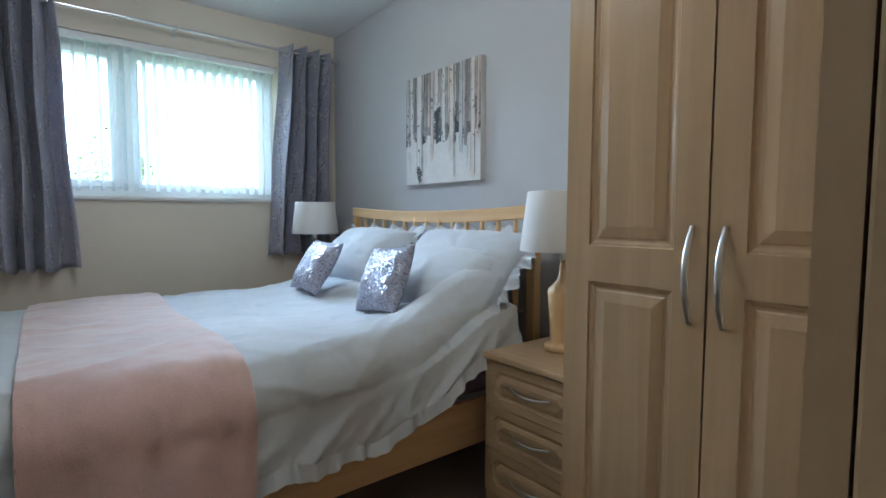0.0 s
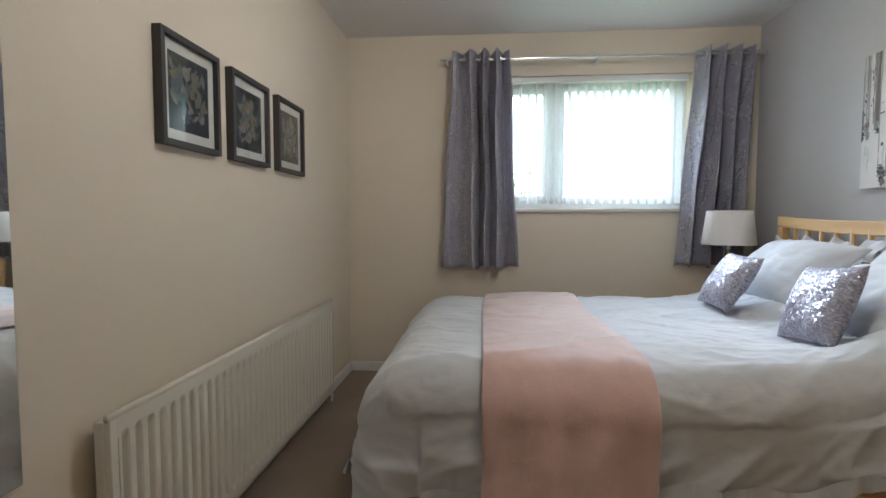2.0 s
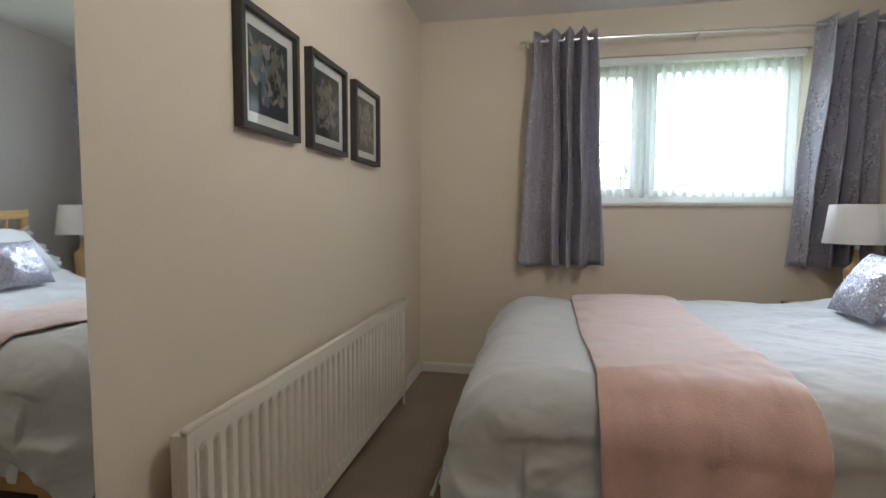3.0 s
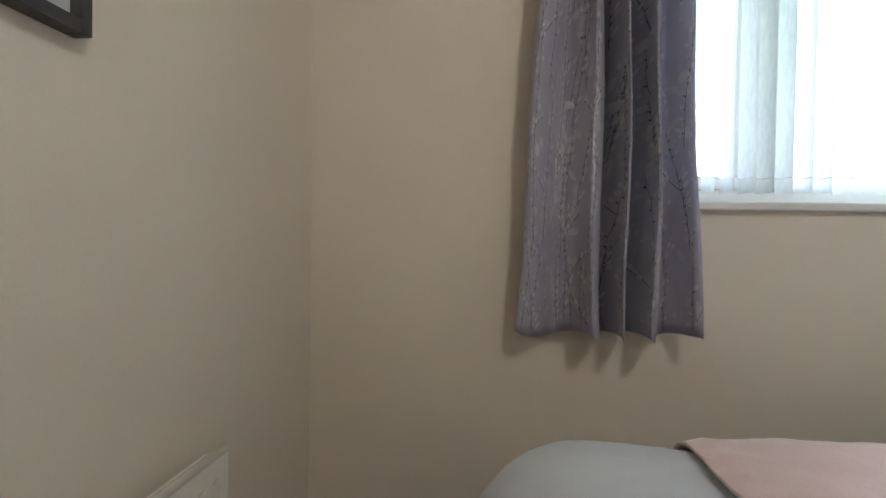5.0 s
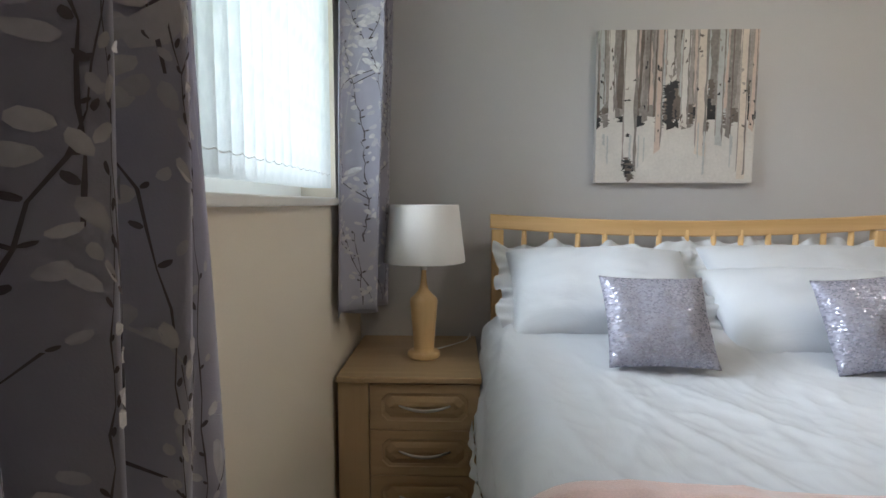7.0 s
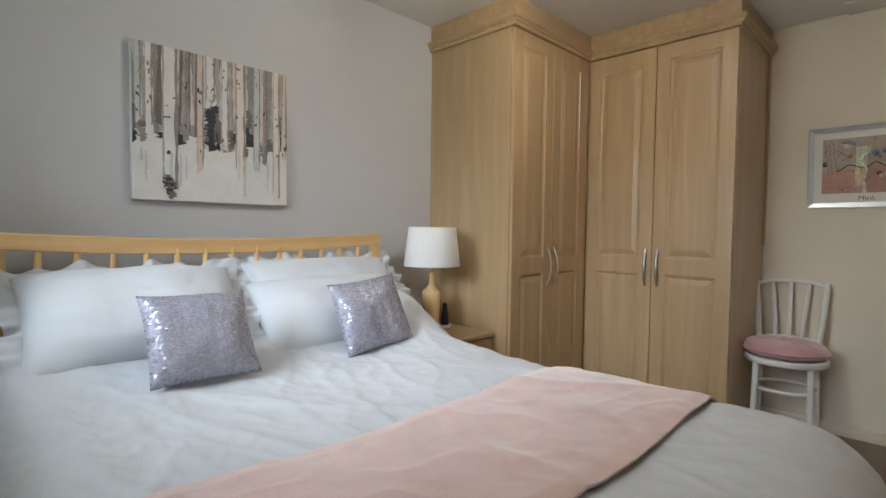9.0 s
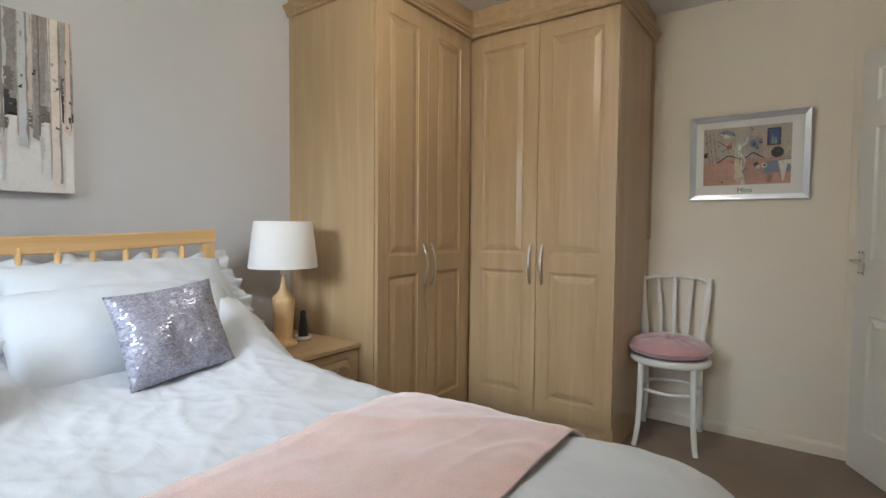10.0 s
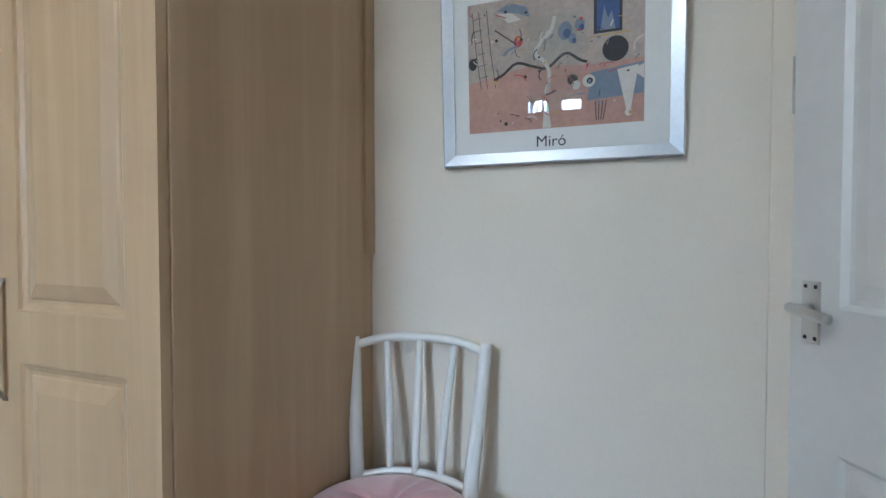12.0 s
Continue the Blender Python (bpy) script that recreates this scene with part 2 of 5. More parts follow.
def empty(name, at, label, category, group="", kind=""):
    e = new(name)
    e.empty_display_size = 0.05
    e.matrix_world = at if isinstance(at, Matrix) else Matrix.Translation(at)
    return tagged(e, label, category, group, kind)


def box(x0, x1, y0, y1, z0, z1, bevel=0.0, bm=None, segments=2):
    bm = bm or bmesh.new()
    m = Matrix.Translation(((x0 + x1) / 2, (y0 + y1) / 2, (z0 + z1) / 2)) @ Matrix.Diagonal((abs(x1 - x0), abs(y1 - y0), abs(z1 - z0), 1))
    made = bmesh.ops.create_cube(bm, size=1.0, matrix=m)
    if bevel:
        edges = list({e for v in made["verts"] for e in v.link_edges})
        bmesh.ops.bevel(bm, geom=edges, offset=bevel, segments=segments, profile=0.6, affect="EDGES")
    return bm


def lathe(profile, n=40, bm=None, at=(0, 0, 0), close=True):
    """profile: (radius, height) from bottom to top."""
    bm = bm or bmesh.new()
    rings = []
    for r, z in profile:
        rings.append([bm.verts.new((at[0] + r * math.cos(2 * math.pi * k / n), at[1] + r * math.sin(2 * math.pi * k / n), at[2] + z)) for k in range(n)])
    for a, b in zip(rings, rings[1:]):
        for k in range(n):
            bm.faces.new((a[k], a[(k + 1) % n], b[(k + 1) % n], b[k]))
    if close:
        bm.faces.new(rings[0][::-1])
        bm.faces.new(rings[-1])
    return bm


def tube(points, radius, n=10, bm=None, caps=True):
    """A round bar along points; radius a number or one for each point."""
    bm = bm or bmesh.new()
    pts = [Vector(p) for p in points]
    rad = radius if isinstance(radius, (list, tuple)) else [radius] * len(pts)
    rings, side = [], None
    for k, p in enumerate(pts):
        d = (pts[min(k + 1, len(pts) - 1)] - pts[max(k - 1, 0)]).normalized()
        if side is None:
            side = d.orthogonal().normalized()
        side = (side - d * side.dot(d)).normalized()
        up = d.cross(side)
        rings.append([bm.verts.new(p + rad[k] * (math.cos(2 * math.pi * j / n) * side + math.sin(2 * math.pi * j / n) * up)) for j in range(n)])
    for a, b in zip(rings, rings[1:]):
        for j in range(n):
            bm.faces.new((a[j], a[(j + 1) % n], b[(j + 1) % n], b[j]))
    if caps:
        bm.faces.new(rings[0][::-1])
        bm.faces.new(rings[-1])
    return bm


def grid_surface(fn, nu, nv, bm=None):
    bm = bm or bmesh.new()
    vs = [[bm.verts.new(fn(i / nu, j / nv)) for j in range(nv + 1)] for i in range(nu + 1)]
    for i in range(nu):
        for j in range(nv):
            bm.faces.new((vs[i][j], vs[i + 1][j], vs[i + 1][j + 1], vs[i][j + 1]))
    return bm


def panelled(w, h, t, xs, zs, profile, bm=None, clip=0.0):
    """A slab with its front at y = 0 facing -y, lower left at the origin; sunk or raised panels in the cells xs by zs, their corners clipped."""
    bm = bm or bmesh.new()
    gx = sorted({0, w, *(v for r in xs for v in r)})
    gz = sorted({0, h, *(v for r in zs for v in r)})
    at = {}

    def vert(x, y, z):
        key = (round(x, 5), round(y, 5), round(z, 5))
        if key not in at:
            at[key] = bm.verts.new((x, y, z))
        return at[key]

    for a, b in zip(gx, gx[1:]):
        for c, d in zip(gz, gz[1:]):
            if any(abs(a - p) < 1e-5 for p, q in xs) and any(abs(c - p) < 1e-5 for p, q in zs):
                def outline(o, y):
                    if not clip:
                        return [vert(a + o, y, c + o), vert(b - o, y, c + o), vert(b - o, y, d - o), vert(a + o, y, d - o)]
                    q = o + clip
                    return [vert(u, y, v) for u, v in ((a + q, c + o), (b - q, c + o), (b - o, c + q), (b - o, d - q), (b - q, d - o), (a + q, d - o), (a + o, d - q), (a + o, c + q))]

                ring = outline(0.0, 0.0)
                if clip:
                    for j, (u, v) in ((7, (a, c)), (1, (b, c)), (3, (b, d)), (5, (a, d))):
                        bm.faces.new((ring[j], vert(u, 0, v), ring[(j + 1) % 8]))
                for inset, depth in profile:
                    nxt = outline(inset, depth)
                    for k in range(len(ring)):
                        bm.faces.new((ring[k], ring[(k + 1) % len(ring)], nxt[(k + 1) % len(ring)], nxt[k]))
                    ring = nxt
                bm.faces.new(ring)
            else:
                bm.faces.new((vert(a, 0, c), vert(b, 0, c), vert(b, 0, d), vert(a, 0, d)))
    # rounded front edge: a small lip, then sides and back
    rim = [(x, 0) for x in gx] + [(w, z) for z in gz[1:]] + [(x, h) for x in gx[-2::-1]] + [(0, z) for z in gz[-2:0:-1]]
    back = [bm.verts.new((x, t, z)) for x, z in rim]
    for k in range(len(rim)):
        (x0, z0), (x1, z1) = rim[k], rim[(k + 1) % len(rim)]
        bm.faces.new((vert(x1, 0, z1), vert(x0, 0, z0), back[k], back[(k + 1) % len(rim)]))
    bm.faces.new(back)
    return bm


def moved(bm, m):
    bmesh.ops.transform(bm, matrix=m, verts=bm.verts)
    return bm


FACE_MX = lambda x, y0, z: Matrix.Translation((x, y0, z)) @ Matrix.Rotation(radians(-90), 4, "Z")  # front faces -x, width runs to -y
FACE_PY = lambda x0, y, z: Matrix.Translation((x0, y, z)) @ Matrix.Rotation(radians(180), 4, "Z")  # front faces +y, width runs to -x

# ---- the room ----
X1, Y0, Y1, H = 2.83, -0.12, 4.0, 2.41
WX0, WX1, WZ0, WZ1 = 1.06, 2.40, 1.19, 2.115


def structure(name, bm, material, label, category):
    return tagged(part(name, bm, material), label, category, kind="structure")


structure("floor", box(-0.0, X1, Y0, Y1, -0.12, 0.0), CARPET, "taupe cut-pile fitted carpet, worn smooth", "floor")
structure("ceiling", box(-0.12, X1 + 0.12, Y0 - 0.12, Y1 + 0.28, H, H + 0.15), CEIL, "plain white painted ceiling", "ceiling")
structure("wall_east", box(X1, X1 + 0.12, Y0 - 0.12, Y1 + 0.28, -0.12, H), GREY, "warm grey painted accent wall behind the bed", "wall")
structure("wall_south", box(-0.12, X1, Y0 - 0.12, Y0, -0.12, H), CREAM, "cream painted plaster wall with a framed print", "wall")
bm = box(-0.12, WX0, Y1, Y1 + 0.28, -0.12, H)
box(WX1, X1, Y1, Y1 + 0.28, -0.12, H, bm=bm)
box(WX0, WX1, Y1, Y1 + 0.28, -0.12, WZ0, bm=bm)
box(WX0, WX1, Y1, Y1 + 0.28, WZ1, H, bm=bm)
structure("wall_north", bm, CREAM, "cream painted plaster wall with the window", "wall")
DY0, DY1, DH = -0.10, 0.64, 2.0
bm = box(-0.12, 0, DY1, Y1, -0.12, H)
box(-0.12, 0, DY0, DY1, DH, H, bm=bm)
box(-0.12, 0, Y0, DY0, -0.12, H, bm=bm)
structure("wall_west", bm, CREAM, "cream painted plaster wall with radiator and pictures", "wall")
# landing outside the door
bm = box(-1.3, -1.2, -0.9, 1.5, -0.12, H)
box(-1.2, -0.12, -1.0, -0.9, -0.12, H, bm=bm)
box(-1.2, -0.12, 1.5, 1.6, -0.12, H, bm=bm)
structure("wall_landing", bm, CREAM, "plain cream wall of the landing outside", "wall")
structure("floor_landing", box(-1.2, 0.0, -0.9, 1.5, -0.24, -0.12), CARPET, "taupe carpet of the landing outside", "floor")
structure("ceiling_landing", box(-1.3, -0.12, -1.0, 1.6, H, H + 0.15), CEIL, "plain white ceiling of the landing", "ceiling")


def skirting(name, run, along, face, material=GLOSSW, label="low white gloss-painted skirting board"):
    """A low moulded board: a flat face with a rounded top."""
    prof = [(0, 0), (0.014, 0), (0.014, 0.05), (0.011, 0.06), (0.006, 0.066), (0, 0.068)]
    bm = bmesh.new()
    ends = []
    for s in run:
        ring = []
        for d, z in prof:
            p = (s, face(d), z) if along == "x" else (face(d), s, z)
            ring.append(bm.verts.new(p))
        ends.append(ring)
    n = len(prof)
    for k in range(n):
        bm.faces.new((ends[0][k], ends[0][(k + 1) % n], ends[1][(k + 1) % n], ends[1][k]))
    bm.faces.new(ends[0])
    bm.faces.new(ends[1][::-1])
    structure(name, bm, material, label, "skirting board")


skirting("baseboard_north", (0.015, X1 - 0.62), "x", lambda d: Y1 - d)
skirting("baseboard_west", (DY1 + 0.06, Y1), "y", lambda d: d)
skirting("baseboard_south", (0.0, 1.325), "x", lambda d: Y0 + d, CREAM, "low skirting board painted cream like its wall")
skirting("baseboard_east", (1.76, 3.50), "y", lambda d: X1 - d)

# ---- window, blind, curtains ----


def window():
    w = empty("window_1", (0, 0, 0), "white plastic window with a narrow and a wide pane", "window", kind="structure")
    y0, y1 = 4.12, 4.19
    f = 0.055
    bm = box(WX0, WX1, y0, y1, WZ0, WZ0 + f, 0.006)
    box(WX0, WX1, y0, y1, WZ1 - f, WZ1, 0.006, bm)
    for x in (WX0, WX1 - f):
        box(x, x + f, y0, y1, WZ0 + f, WZ1 - f, 0.006, bm)
    box(1.445, 1.53, y0, y1, WZ0 + f, WZ1 - f, 0.006, bm)
    part("window_frame", bm, UPVC, w)
    for a, b, s in ((WX0 + f, 1.445, 0.045), (1.53, WX1 - f, 0.03)):
        bm = box(a, b, y0 - 0.012, y1 - 0.015, WZ0 + f, WZ0 + f + s, 0.005)
        box(a, b, y0 - 0.012, y1 - 0.015, WZ1 - f - s, WZ1 - f, 0.005, bm)
        for x0, x1 in ((a, a + s), (b - s, b)):
            box(x0, x1, y0 - 0.012, y1 - 0.015, WZ0 + f + s, WZ1 - f - s, 0.005, bm)
        sash = part("sash", bm, UPVC, w)
        g = part("pane", box(a + s, b - s, 4.15, 4.154, WZ0 + f + s, WZ1 - f - s), GLASS, sash)
        g.visible_shadow = False
    bm = box(WX0 - 0.03, WX1 + 0.03, Y1 - 0.03, Y1, WZ0 - 0.022, WZ0 + 0.002, 0.006)
    box(WX0, WX1, Y1, y0, WZ0, WZ0 + 0.004, bm=bm)
    part("window_sill", bm, GLOSSW, w, "narrow white painted sill")


window()


def blind():
    b = empty("vertical_blind", (0, 0, 0), "white textured vertical blind turned open in the window", "blind")
    part("headrail", box(WX0 + 0.02, WX1 - 0.02, 4.017, 4.057, WZ1 - 0.04, WZ1 - 0.002, 0.004), UPVC, b)
    z0, z1, half = 1.225, WZ1 - 0.055, 0.038
    bm = bmesh.new()
    # a slat: a slightly bowed strip with a pocket for the weight at its foot
    n = 6
    vs = []
    for k in range(n + 1):
        s = -half + 2 * half * k / n
        bow = 0.003 * (1 - (s / half) ** 2)
        vs.append([bm.verts.new((bow + o, s, z)) for z in (z0, z0 + 0.05, z0 + 0.052, z1 - 0.02, z1) for o in (0.0006, -0.0006)])
    for k in range(n):
        for j in range(4):
            a, c = vs[k], vs[k + 1]
            bm.faces.new((a[2 * j], c[2 * j], c[2 * j + 2], a[2 * j + 2]))
            bm.faces.new((a[2 * j + 1], a[2 * j + 3], c[2 * j + 3], c[2 * j + 1]))
    me = mesh_of(bm, "slat", True)
    me.materials.append(BLIND)
    count, x = 0, WX0 + 0.06
    chain = bmesh.new()
    rng = random.Random(4)
    while x < WX1 - 0.03:
        o = new("slat", me)
        o.matrix_world = Matrix.Translation((x, 4.037, 0)) @ Matrix.Rotation(radians(9 + rng.uniform(-3, 3)), 4, "Z")
        o.parent = b
        x += 0.0575
        count += 1
    for y in (4.002, 4.072):
        pts, k = [], 0
        for i in range(count * 4 - 3):
            xx = WX0 + 0.06 + i * 0.0575 / 4
            pts.append((xx, y, 1.272 - 0.006 * math.sin(math.pi * (i % 4) / 4)))
        tube(pts, 0.0012, 5, chain)
    part("bead_chain", chain, UPVC, b)
    me2 = mesh_of(box(-0.003, 0.003, -0.008, 0.008, z1, WZ1 - 0.04, 0.001), "hanger")
    me2.materials.append(UPVC)
    for k in range(count):
        o = new("hanger", me2)
        o.matrix_world = Matrix.Translation((WX0 + 0.06 + 0.0575 * k, 4.037, 0))
        o.parent = b


blind()


def curtain(name, top, foot, ztop, zfoot, folds, seed, label, flat_end=1):
    """Eyelet curtain: deep folds at the rod, flaring to the hem, with a willow print."""
    c = empty(name, ((top[0] + top[1]) / 2, 3.9, ztop), label, "curtain", "pair of curtains")
    inv = Matrix.Translation((-(top[0] + top[1]) / 2, -3.9, -ztop))
    rng = random.Random(seed)
    jit = [rng.uniform(-0.6, 0.6) for _ in range(8)]
    if flat_end < 0:
        jit[1] = -1.95

    def place(u, v):
        # v: 0 at the hem, 1 at the top
        x = (foot[0] + (foot[1] - foot[0]) * u) * (1 - v) + (top[0] + (top[1] - top[0]) * u) * v
        lean = u + 0.02 * math.sin(2 * math.pi * u * 2 + jit[0] * 3) * (1 - v)
        if flat_end > 0:  # folds crowd together past the middle, the outer face hangs broad
            lean += 0.095 * math.sin(2 * math.pi * (u - 0.62)) * (1 - 0.6 * v)
        ph = 2 * math.pi * folds * lean + jit[1]
        amp = ((0.038 + 0.05 * max(0.0, min(1.0, (u - 0.3) / 0.35)) if flat_end > 0 else 0.07) + 0.012 * math.sin(5 * u + jit[2]) + 0.006 * v) * (1 - (0.25 if flat_end > 0 else 0.55) * max(0.0, (abs(u - 0.5) - 0.34) / 0.16) ** 1.5)
        w = math.sin(ph)
        y = (3.885 if flat_end > 0 else 3.9) + 0.016 * (1 - v) - amp * (w * (1.25 - 0.25 * w * w))
        x += 0.009 * math.sin(2 * ph + 0.6) * (0.5 + v * 0.5) + 0.006 * math.sin(9 * v + 7 * u + jit[3])
        z = zfoot + (ztop - zfoot) * v + 0.012 * math.sin(ph + 1.2) * (1 - v)
        y += 0.005 * math.sin(6 * v + 11 * u + jit[4]) + 0.012 * max(0.0, (abs(u - 0.5) - 0.36) / 0.14) ** 1.5
        y += (3.86 - y) * max(0.0, (u - 0.92) / 0.08) if flat_end > 0 else (3.972 - y) * max(0.0, (0.10 - u) / 0.10)
        return Vector((x, y, z))

    bm = moved(grid_surface(place, 150, 46), inv)
    cloth = part("cloth", bm, CURTAIN, c, smooth=True)
    sol = cloth.modifiers.new("thickness", "SOLIDIFY")
    sol.thickness, sol.offset = 0.0016, 0.0
    length = sum((place((k + 1) / 60, 0.5) - place(k / 60, 0.5)).length for k in range(60))
    height = ztop - zfoot

    def on(s, z, lift):
        """A point of the print, s along the cloth and z up from the hem, lifted off the room side."""
        u, v = min(max(s / length, 0.002), 0.998), min(max(z / height, 0.002), 0.998)
        p = place(u, v)
        du, dv = place(u + 0.002, v) - place(u - 0.002, v), place(u, v + 0.002) - place(u, v - 0.002)
        n = du.cross(dv).normalized()
        return p + n * lift

    twigs, pale, faint = bmesh.new(), bmesh.new(), bmesh.new()

    def strip(bmx, pts, widths, lift):
        last = None
        for k, (s, z) in enumerate(pts):
            s1, z1 = pts[min(k + 1, len(pts) - 1)]
            s0, z0 = pts[max(k - 1, 0)]
            d = math.hypot(s1 - s0, z1 - z0) or 1
            nx, nz = -(z1 - z0) / d * widths[k], (s1 - s0) / d * widths[k]
            if not (0.004 < s < length - 0.004 and 0.006 < z < height - 0.03):
                last = None
                continue
            now = (bmx.verts.new(on(s + nx, z + nz, lift)), bmx.verts.new(on(s - nx, z - nz, lift)))
            if last:
                bmx.faces.new((last[0], last[1], now[1], now[0]))
            last = now

    def blob(bmx, s, z, a, long, wide, lift):
        if not (0.02 < s < length - 0.02 and 0.03 < z < height - 0.04):
            return
        ring, n = [], 9
        for k in range(n):
            t = 2 * math.pi * k / n
            lx, ly = long * math.cos(t) * (1 + 0.12 * math.sin(3 * t + s * 90)), wide * math.sin(t)
            ring.append(bmx.verts.new(on(s + lx * math.cos(a) - ly * math.sin(a), z + lx * math.sin(a) + ly * math.cos(a), lift)))
        bmx.faces.new(ring)

    k1, k2, k3 = 0.0015, 0.0019, 0.0023
    s = 0.03
    while s < length:
        z0 = -rng.uniform(0.0, 0.25)
        dark = rng.random() < 0.72
        while z0 < height:
            span = rng.uniform(0.28, 0.5)
            bend, ang = rng.uniform(-0.10, 0.10), rng.uniform(-0.22, 0.22)
            pts = [(s + ang * t * span + bend * t * t * span * 1.2 + rng.uniform(-0.003, 0.003), z0 + t * span) for t in [j / 14 for j in range(15)]]
            strip(twigs if dark else faint, pts, [0.0010 * (1 + 0.5 * math.sin(j * 2.3)) * (1 - 0.5 * j / 14) for j in range(15)], k2)
            for j in range(1, 15):
                if rng.random() < 0.88:
                    side = rng.choice((-1, 1))
                    px, pz = pts[j]
                    a = math.pi / 2 - side * rng.uniform(0.25, 0.9)
                    ln = rng.uniform(0.005, 0.0105)
                    tx, tz = px + side * ln * 1.1, pz + ln * 1.2
                    if dark:
                        blob(twigs, px + side * ln * 0.45, pz + ln * 0.5, a, ln * 0.55, ln * 0.26, k2)
                    blob(pale if rng.random() < 0.62 else faint, tx + side * ln * 0.8, tz + ln * 0.9, a, ln * rng.uniform(0.9, 1.35), ln * rng.uniform(0.5, 0.75), k3)
            if rng.random() < 0.55:
                j = rng.randrange(4, 11)
                px, pz = pts[j]
                side = rng.choice((-1, 1))
                br = [(px + side * 0.10 * t, pz + 0.13 * t - 0.03 * t * t) for t in [q / 6 for q in range(7)]]
                strip(twigs if dark else faint, br, [0.0012] * 7, k2)
                for q in range(2, 7):
                    blob(pale if rng.random() < 0.6 else faint, br[q][0] + rng.uniform(-0.008, 0.008), br[q][1] + 0.008, rng.uniform(0.6, 2.4), rng.uniform(0.007, 0.013), 0.006, k3)
            z0 += span * rng.uniform(0.75, 1.15)
        for _ in range(6):
            blob(faint, s + rng.uniform(-0.05, 0.05), rng.uniform(0.03, height), rng.uniform(0, 3.1), rng.uniform(0.014, 0.034), rng.uniform(0.008, 0.017), k1)
        s += rng.uniform(0.036, 0.06)
    for nm, b, m in (("twig_print", twigs, TWIG), ("catkin_print", pale, CATKIN), ("petal_print", faint, PETAL)):
        o = part(nm, moved(b, inv), m, c)
        o["kind"] = "stuff"
    # eyelets where the rod passes
    for k in range(folds * 2):
        u = (math.pi * (k + 0.0) - jit[1]) / (2 * math.pi * folds)
        if 0.01 < u < 0.99:
            p = place(u, 0.972)
            e = bmesh.new()
            ring = [(0.026 * math.cos(t), 0, 0.026 * math.sin(t)) for t in [2 * math.pi * q / 20 for q in range(21)]]
            tube(ring, 0.0045, 6, e, caps=False)
            turn = 62 if k % 2 else -62
            part("eyelet", moved(e, inv @ Matrix.Translation((p.x, 3.9, ztop - 0.045)) @ Matrix.Rotation(radians(turn), 4, "Z")), CHROME, c)
    return c


curtain("curtain", (0.755, 1.145), (0.685, 1.218), 2.255, 0.78, 4, 3, "grey-lilac eyelet curtain with willow catkin print")
curtain("curtain", (2.395, 2.765), (2.285, 2.74), 2.245, 0.80, 4, 8, "grey-lilac eyelet curtain with willow catkin print, beside the bed", -1)

rod = empty("curtain_rod", (0.7, 3.9, 2.205), "slim chrome curtain rod above the window", "curtain rod")
ri = Matrix.Translation((-0.7, -3.9, -2.205))
part("pole", moved(tube([(0.70, 3.9, 2.205), (1.74, 3.9, 2.205)], 0.0095, 14), ri), CHROME, rod)
part("pole", moved(tube([(1.74, 3.9, 2.205), (2.80, 3.9, 2.205)], 0.008, 14), ri), CHROME, rod)
for x in (0.69, 2.805):
    part("finial", moved(lathe([(0.004, -0.012), (0.014, -0.008), (0.017, 0), (0.014, 0.008), (0.004, 0.012)], 16, at=(0, 0, 0)), ri @ Matrix.Translation((x, 3.9, 2.205))), CHROME, rod)
for x in (0.73, 1.74, 2.775):
    b = tube([(x, 3.9, 2.205), (x, 3.94, 2.2), (x, 4.0, 2.2)], 0.006, 8)
    box(x - 0.012, x + 0.012, 3.993, 4.0, 2.175, 2.225, 0.002, b)
    box(x - 0.007, x + 0.007, 3.886, 3.914, 2.188, 2.222, 0.003, b)
    part("bracket", moved(b, ri), CHROME, rod)

# ---- fitted wardrobes ----
DOOR_P = [(0.003, 0.005), (0.007, 0.0055), (0.014, 0.0085), (0.020, 0.0085), (0.024, 0.006), (0.050, -0.0005)]


def bow_handle(parent, m, length=0.22):
    """A bowed flat bar handle along z; m places its middle, out is -y."""
    bm = bmesh.new()
    rings = []
    for k in range(17):
        t = -1 + 2 * k / 16
        out = -0.030 * (1 - t * t) - 0.001
        w = 0.0055 + 0.003 * (1 - t * t)
        h = 0.0035
        ring = [bm.verts.new((w * math.cos(a), out - h * math.sin(a), t * length / 2)) for a in [2 * math.pi * j / 10 for j in range(10)]]
        rings.append(ring)
    for a, b in zip(rings, rings[1:]):
        for j in range(10):
            bm.faces.new((a[j], a[(j + 1) % 10], b[(j + 1) % 10], b[j]))
    bm.faces.new(rings[0])
    bm.faces.new(rings[-1])
    return part("handle", moved(bm, m), CHROME, parent, "bowed brushed chrome handle", smooth=True)


def wardrobe_door(parent, m, w, h, handle_x):
    bm = panelled(w, h, 0.019, [(0.075, w - 0.075)], [(0.09, 0.785), (0.88, h - 0.085)], DOOR_P)
    # arched upper corners are softened by a small bead
    d = part("door", moved(bm, m), MAPLE, parent)
    bow_handle(d, m @ Matrix.Translation((handle_x, 0, 0.825)), 0.225)
    return d


